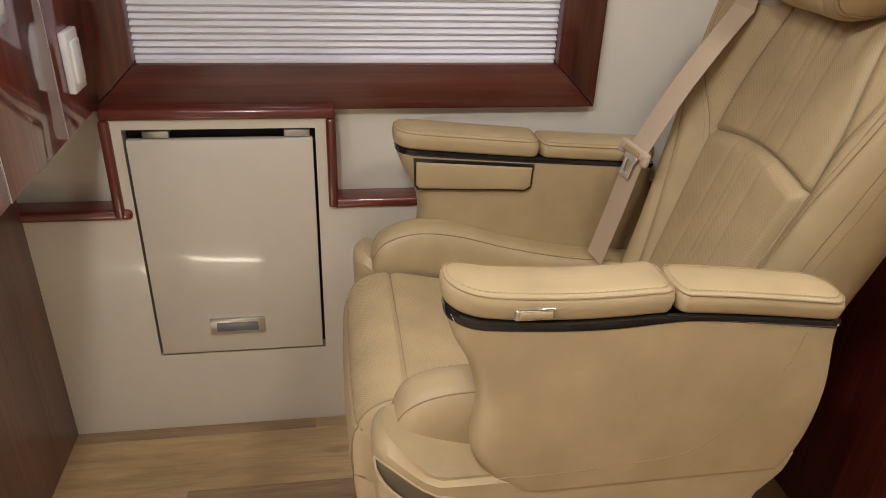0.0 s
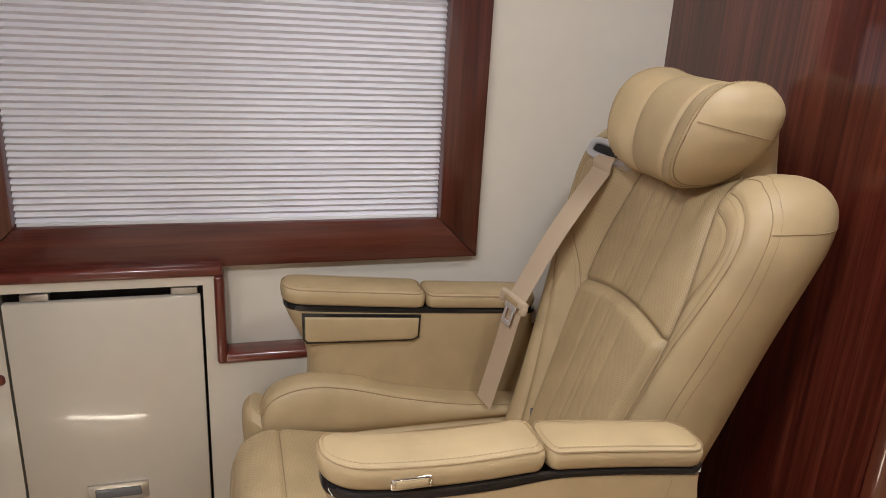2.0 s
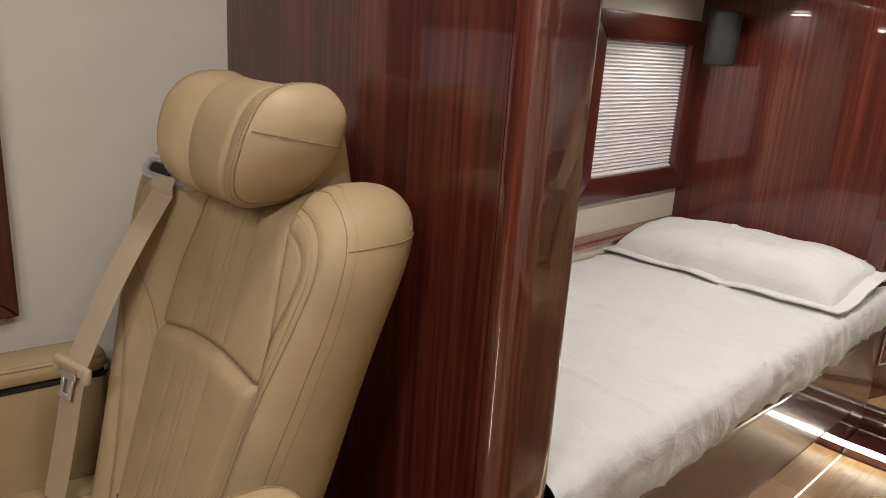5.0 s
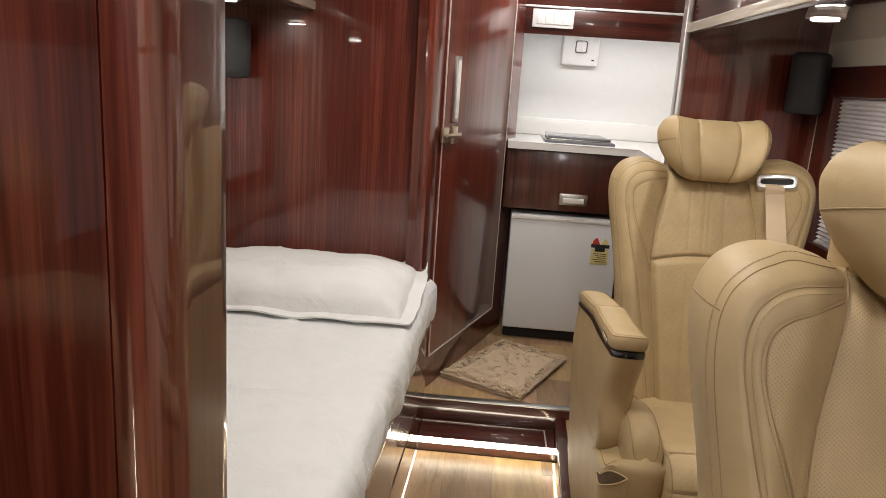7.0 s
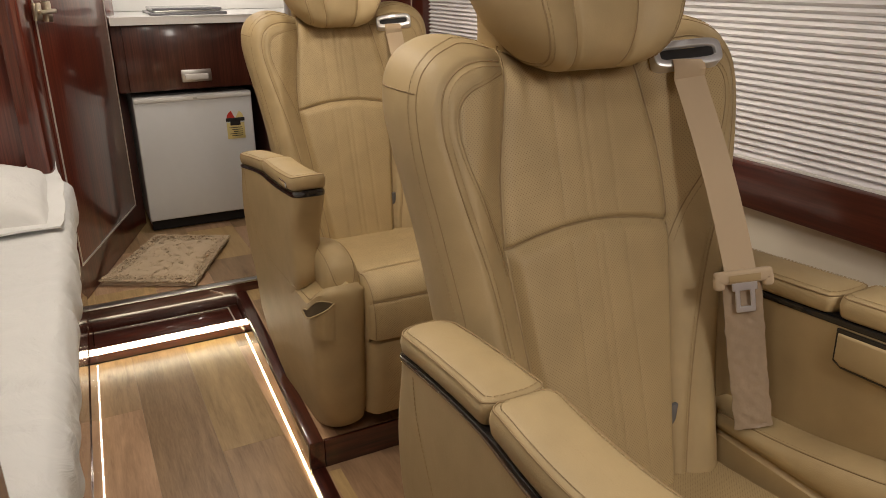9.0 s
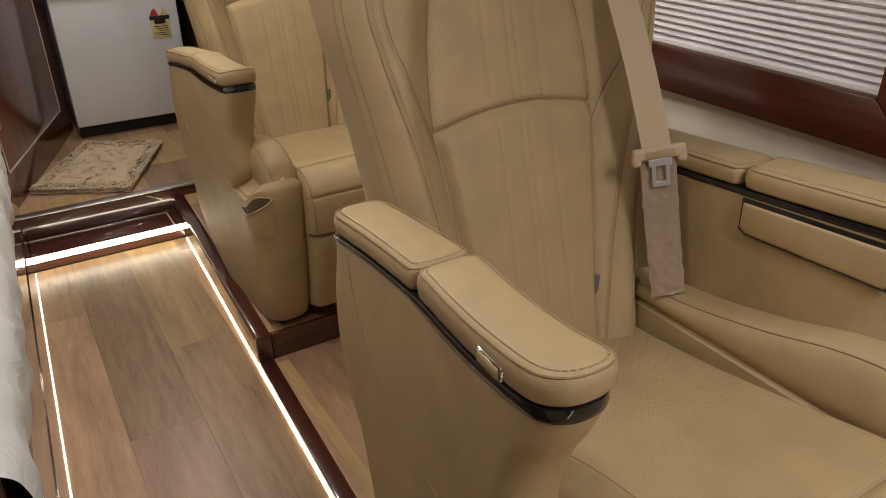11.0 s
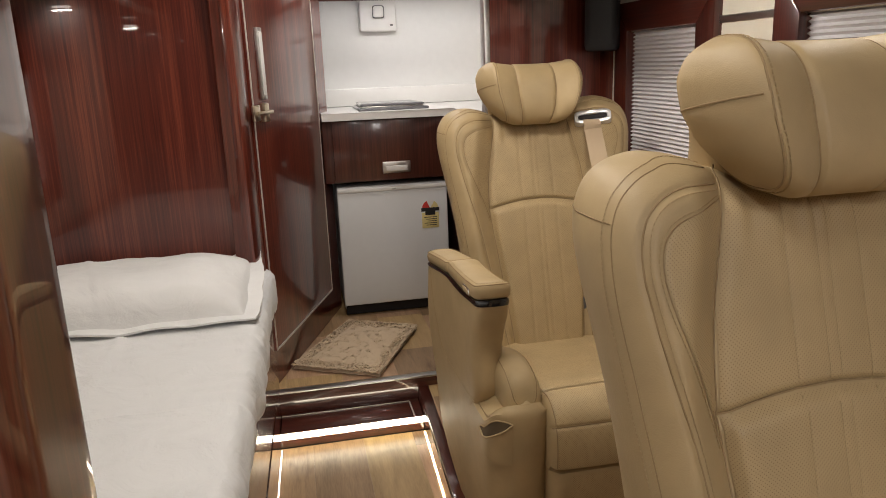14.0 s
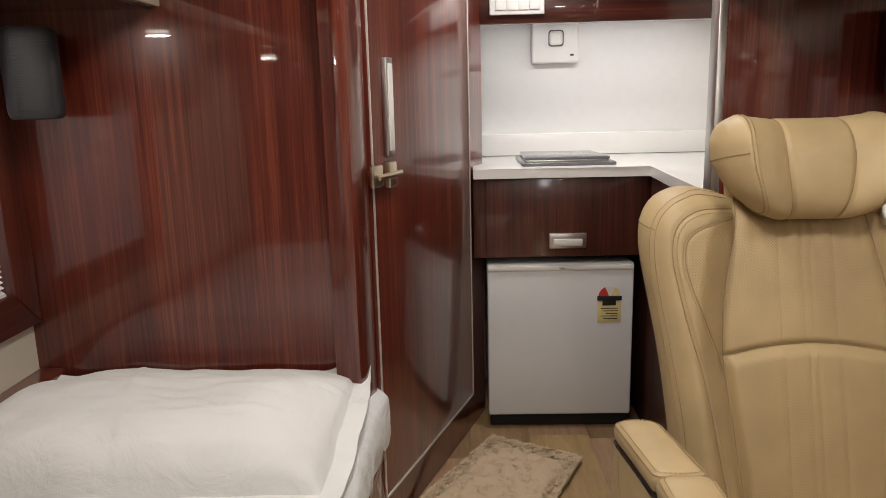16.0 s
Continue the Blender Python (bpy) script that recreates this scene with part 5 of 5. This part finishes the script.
        shroud = put("side_shroud", grid([shroud_row(w) for w in (0.012, 0.025, 0.045, 0.08, 0.12, 0.18, 0.24, 0.29, 0.32, 0.345, 0.365, 0.382, 0.390, 0.398, 0.404, 0.4055)], caps=True), LEATHER, lab="moulded tan side shroud")
        if sg > 0:
            ks = list(range(-2, 9))
            mouth, flap = [], []
            for t in range(6):
                low, high = [], []
                for n_, k in enumerate(ks):
                    f = n_ / (len(ks) - 1)
                    top_w = 0.346 + 0.026 * f - 0.016 * math.sin(math.pi * f) ** 0.8
                    open_w = 0.034 * math.sin(math.pi * f ** 0.8) ** 0.7
                    low.append(Vector(shroud_row(0.285 + (top_w - 0.285) * t / 5, 0.0008 + 0.0050 * math.sin(math.pi * f) ** 0.5)[k]))
                    high.append(Vector(shroud_row(top_w - 0.003 + (open_w + 0.003) * t / 5, 0.0012)[k]))
                flap.append(low)
                mouth.append(high)
            # the mouth has no depth: a dark patch painted as the pocket's shade
            put("pocket_mouth", grid(mouth, closed=False), POCKET_SHADE, shroud, "dark patch that stands for the shade in the pocket opening")
            put("pocket", grid(flap, closed=False), LEATHER, shroud, "leather pocket front")
            rim = bmesh.new()
            tube(flap[-1], 0.0020, 6, rim)
            tube(mouth[-1], 0.0014, 6, rim)
            put("pocket_rim", rim, LEATHER, shroud, "raised pocket rim")
    # base
    shift[0], splay[0] = Vector((0, 0, 0)), 0.0
    put("base_frame", box(-0.50, 0.02, -0.20, 0.20, 0.02, 0.25, 0.01), DARK, lab="dark metal seat base")
    if lift > 0:
        put("plinth", box(-0.46, -0.02, -0.24, 0.24, -lift, 0.021, 0.004), DARK, lab="dark mounting rail")
    # belt on the wall side
    across = (belt_at[3] - belt_at[4]).normalized()
    facing_up = across.cross(belt_at[2] - belt_at[1]).normalized()
    if facing_up.z < 0:
        facing_up = -facing_up
    facing_up = (facing_up + Vector((-0.02, 0, 0.20))).normalized()
    down = across.cross(facing_up).normalized()
    across = facing_up.cross(down)
    seat_on = belt_at[0] + facing_up * 0.0015
    tilt = Matrix((down, across, facing_up)).transposed()

    def tilted(bm):
        for v in bm.verts:
            v.co = tilt @ v.co + seat_on
        return bm

    def rounded(hx, hy, z):
        out = []
        for k in range(48):
            a = 2 * math.pi * k / 48
            ca, sa = math.cos(a), math.sin(a)
            out.append((hx * (abs(ca) ** 0.5) * (1 if ca > 0 else -1), hy * (abs(sa) ** 0.42) * (1 if sa > 0 else -1), z))
        return out

    plate = grid([rounded(0.0195, 0.048, -0.020), rounded(0.0195, 0.048, 0.002), rounded(0.0187, 0.0472, 0.0042), rounded(0.0170, 0.0455, 0.0052), rounded(0.0095, 0.039, 0.0042), rounded(0.0080, 0.0375, 0.002), rounded(0.0075, 0.037, -0.010)])
    bz = put("belt_bezel", tilted(plate), SATIN, lab="satin chrome belt outlet")
    put("slot", tilted(box(-0.0078, 0.0078, -0.0375, 0.0375, -0.012, 0.0012, 0.002, 2)), DARK, bz, "dark belt slot")

    def ribbon(path, width, th, mat, name, parent, lab, wob=0.0, facing=(0.28, 0.96, 0)):
        rows = []
        n = len(path)
        for i, c in enumerate(path):
            c = Vector(c)
            d = (Vector(path[min(i + 1, n - 1)]) - Vector(path[max(i - 1, 0)])).normalized()
            side_v = Vector(facing)
            side_v -= d * d.dot(side_v)
            side_v.normalize()
            nn = d.cross(side_v)
            row = []
            cols = 14
            w = width / 2 * (1 + wob * 0.09 * noise.noise((i * 0.23, 1, 5)))
            for k in range(2 * cols):
                f = -1 + 2 * (k % cols) / (cols - 1)
                front = 1 if k < cols else -1
                f *= front
                bulge = th * math.sqrt(max(0.04, 1 - f ** 4))
                crease = wob * (0.0022 * noise.noise((i * 0.34 + f * 1.1, f * 2.6, 3)) + 0.0016 * abs(noise.noise((i * 0.75 - f * 1.7, f * 1.2, 7))) ** 0.7) * (1 - f ** 6)
                row.append(c + side_v * w * f + nn * (front * bulge + crease))
            rows.append(row)
        return put(name, grid(rows, caps=True), mat, parent, lab)

    a1 = Vector((-0.112, -0.162, 0.590))
    strap = [seat_on + tilt @ Vector(q) for q in ((-0.0075, 0.003, -0.006), (-0.0085, 0.003, 0.001), (-0.012, 0.003, 0.0060), (-0.019, 0.003, 0.0072), (-0.027, 0.003, 0.0052), (-0.034, 0.003, -0.002))]
    b0 = strap[-1]
    for k in range(1, 15):
        u = k / 14
        strap.append(b0.lerp(a1, u) + Vector((-0.010 * math.sin(math.pi * u), 0.003 * math.sin(math.pi * u), 0)))
    belt = ribbon(strap, 0.045, 0.0009, WEB, "seat_belt", seat, "beige seat belt webbing")
    tail = curve([a1, (-0.121, -0.165, 0.545), (-0.130, -0.171, 0.49), (-0.140, -0.179, 0.43), (-0.150, -0.186, 0.375)], 64)
    face = (0.50, 0.86, 0) if s > 0 else (0.28, 0.96, 0)
    if s > 0:
        ribbon(tail, 0.050, 0.0035, FILM, "belt_tail", belt, "belt end in a crinkled clear sleeve", 1.0, face)
    else:
        ribbon(tail, 0.045, 0.0009, WEB, "belt_tail", belt, "beige belt end", 0.0, face)
    fv = Vector(face).normalized()
    dv = (tail[4] - tail[0]).normalized()
    fv = (fv - dv * dv.dot(fv)).normalized()
    nv_ = dv.cross(fv)
    if nv_.x > 0:
        nv_ = -nv_

    def hung(bm):
        """From across, outward and up in the belt's own plane to the seat."""
        for q in bm.verts:
            q.co = a1 + fv * q.co.x + nv_ * q.co.y - dv * q.co.z
        return bm

    holder = box(-0.037, 0.037, 0.000, 0.012, -0.008, 0.010, 0.005, 3)
    for sx in (-1, 1):
        box(sx * 0.031 - 0.007, sx * 0.031 + 0.007, 0.000, 0.012, -0.015, 0.004, 0.005, 3, bm=holder)
    bk = put("tongue_holder", hung(holder), WEB, belt, "beige plastic belt tongue holder")
    put("slot", hung(box(-0.020, 0.020, 0.0126, 0.0136, -0.004, 0.005, 0.0004)), THREAD, bk, "ribbed middle of the holder")
    tg = bmesh.new()
    for x0, x1, z0, z1 in ((-0.016, 0.016, -0.017, -0.006), (-0.0125, -0.0065, -0.040, -0.015), (0.0065, 0.0125, -0.040, -0.015), (-0.0125, 0.0125, -0.046, -0.038)):
        box(x0, x1, 0.0085, 0.0115, z0, z1, 0.001, 1, bm=tg)
    put("tongue", hung(tg), SATIN, bk, "chrome belt tongue")
    return seat


captain_seat(pose(0.707, 1.618, -0.043), -1, "tan leather reclining seat facing the fold-down table", 0.085)
captain_seat(pose(2.330, 0.525, -0.020), 1, "tan leather reclining seat on the raised platform", 0.015, (-0.004, -0.016, -0.030, 0.0, 0.0))
captain_seat(pose(1.140, 0.618, 0.0), 1, "tan leather reclining seat beside the wide window", 0.105, (0.010, 0.018, 0.0, -0.016, 0.034), -0.05, 0.048)

# ---- floor planks ----


def planks(name, x0, x1, y0, y1, z, length, width, seed, label, first=None, starts=()):
    """Staggered boards along x, each an object of its own with eased edges and a fine joint."""
    base = tagged(new(name), label, "floor", kind="structure")
    rng = random.Random(seed)
    meshes = {}
    y = y0
    row = 0
    while y < y1 - 0.004:
        yb = min(y + (first if first and row == 0 else width), y1)
        x = x0 - rng.uniform(0.1, 0.9) * length
        if row < len(starts):
            x = starts[row] - length * math.ceil((starts[row] - x0) / length)
        while x < x1 - 0.002:
            a, b = max(x, x0), min(x + length, x1)
            if b - a > 0.012:
                tone = (1 - row + int(round(x / length))) % 3
                key = (round(b - a, 3), round(yb - y, 3), tone)
                if key not in meshes:
                    me = bpy.data.meshes.new("plank")
                    bm = box(0.0001, b - a - 0.0001, 0.0001, yb - y - 0.0001, -0.005, 0.0)
                    bmesh.ops.bevel(bm, geom=[e for e in bm.edges if all(v.co.z > -0.001 for v in e.verts)], offset=0.0003, segments=1, affect="EDGES")
                    bm.to_mesh(me)
                    bm.free()
                    me.materials.append(PLANKS[tone])
                    meshes[key] = me
                ob = new("plank", meshes[key])
                ob.parent = base
                ob.location = (a, y, z)
            x += length
        y = yb
        row += 1
    return base


planks("floor_aisle", X0, 2.585, 0.770, 1.944, ZF, 0.90, 0.152, 5, "pale oak-look vinyl planks in the aisle", 0.078, (1.60, 1.984, 1.700, 2.270, 1.75))
planks("floor_low", X0, 1.791, YB + 0.045, 0.803, ZL, 0.62, 0.150, 7, "oak-look vinyl planks under the front seat")
planks("floor_platform", 1.801, 2.717, YB + 0.045, 0.768, ZP, 0.62, 0.150, 8, "oak-look vinyl planks on the platform")
planks("floor_rear", 2.743, 3.79, 0.50, 1.27, 0.0, 0.36, 0.180, 9, "oak-look vinyl planks in the kitchenette")
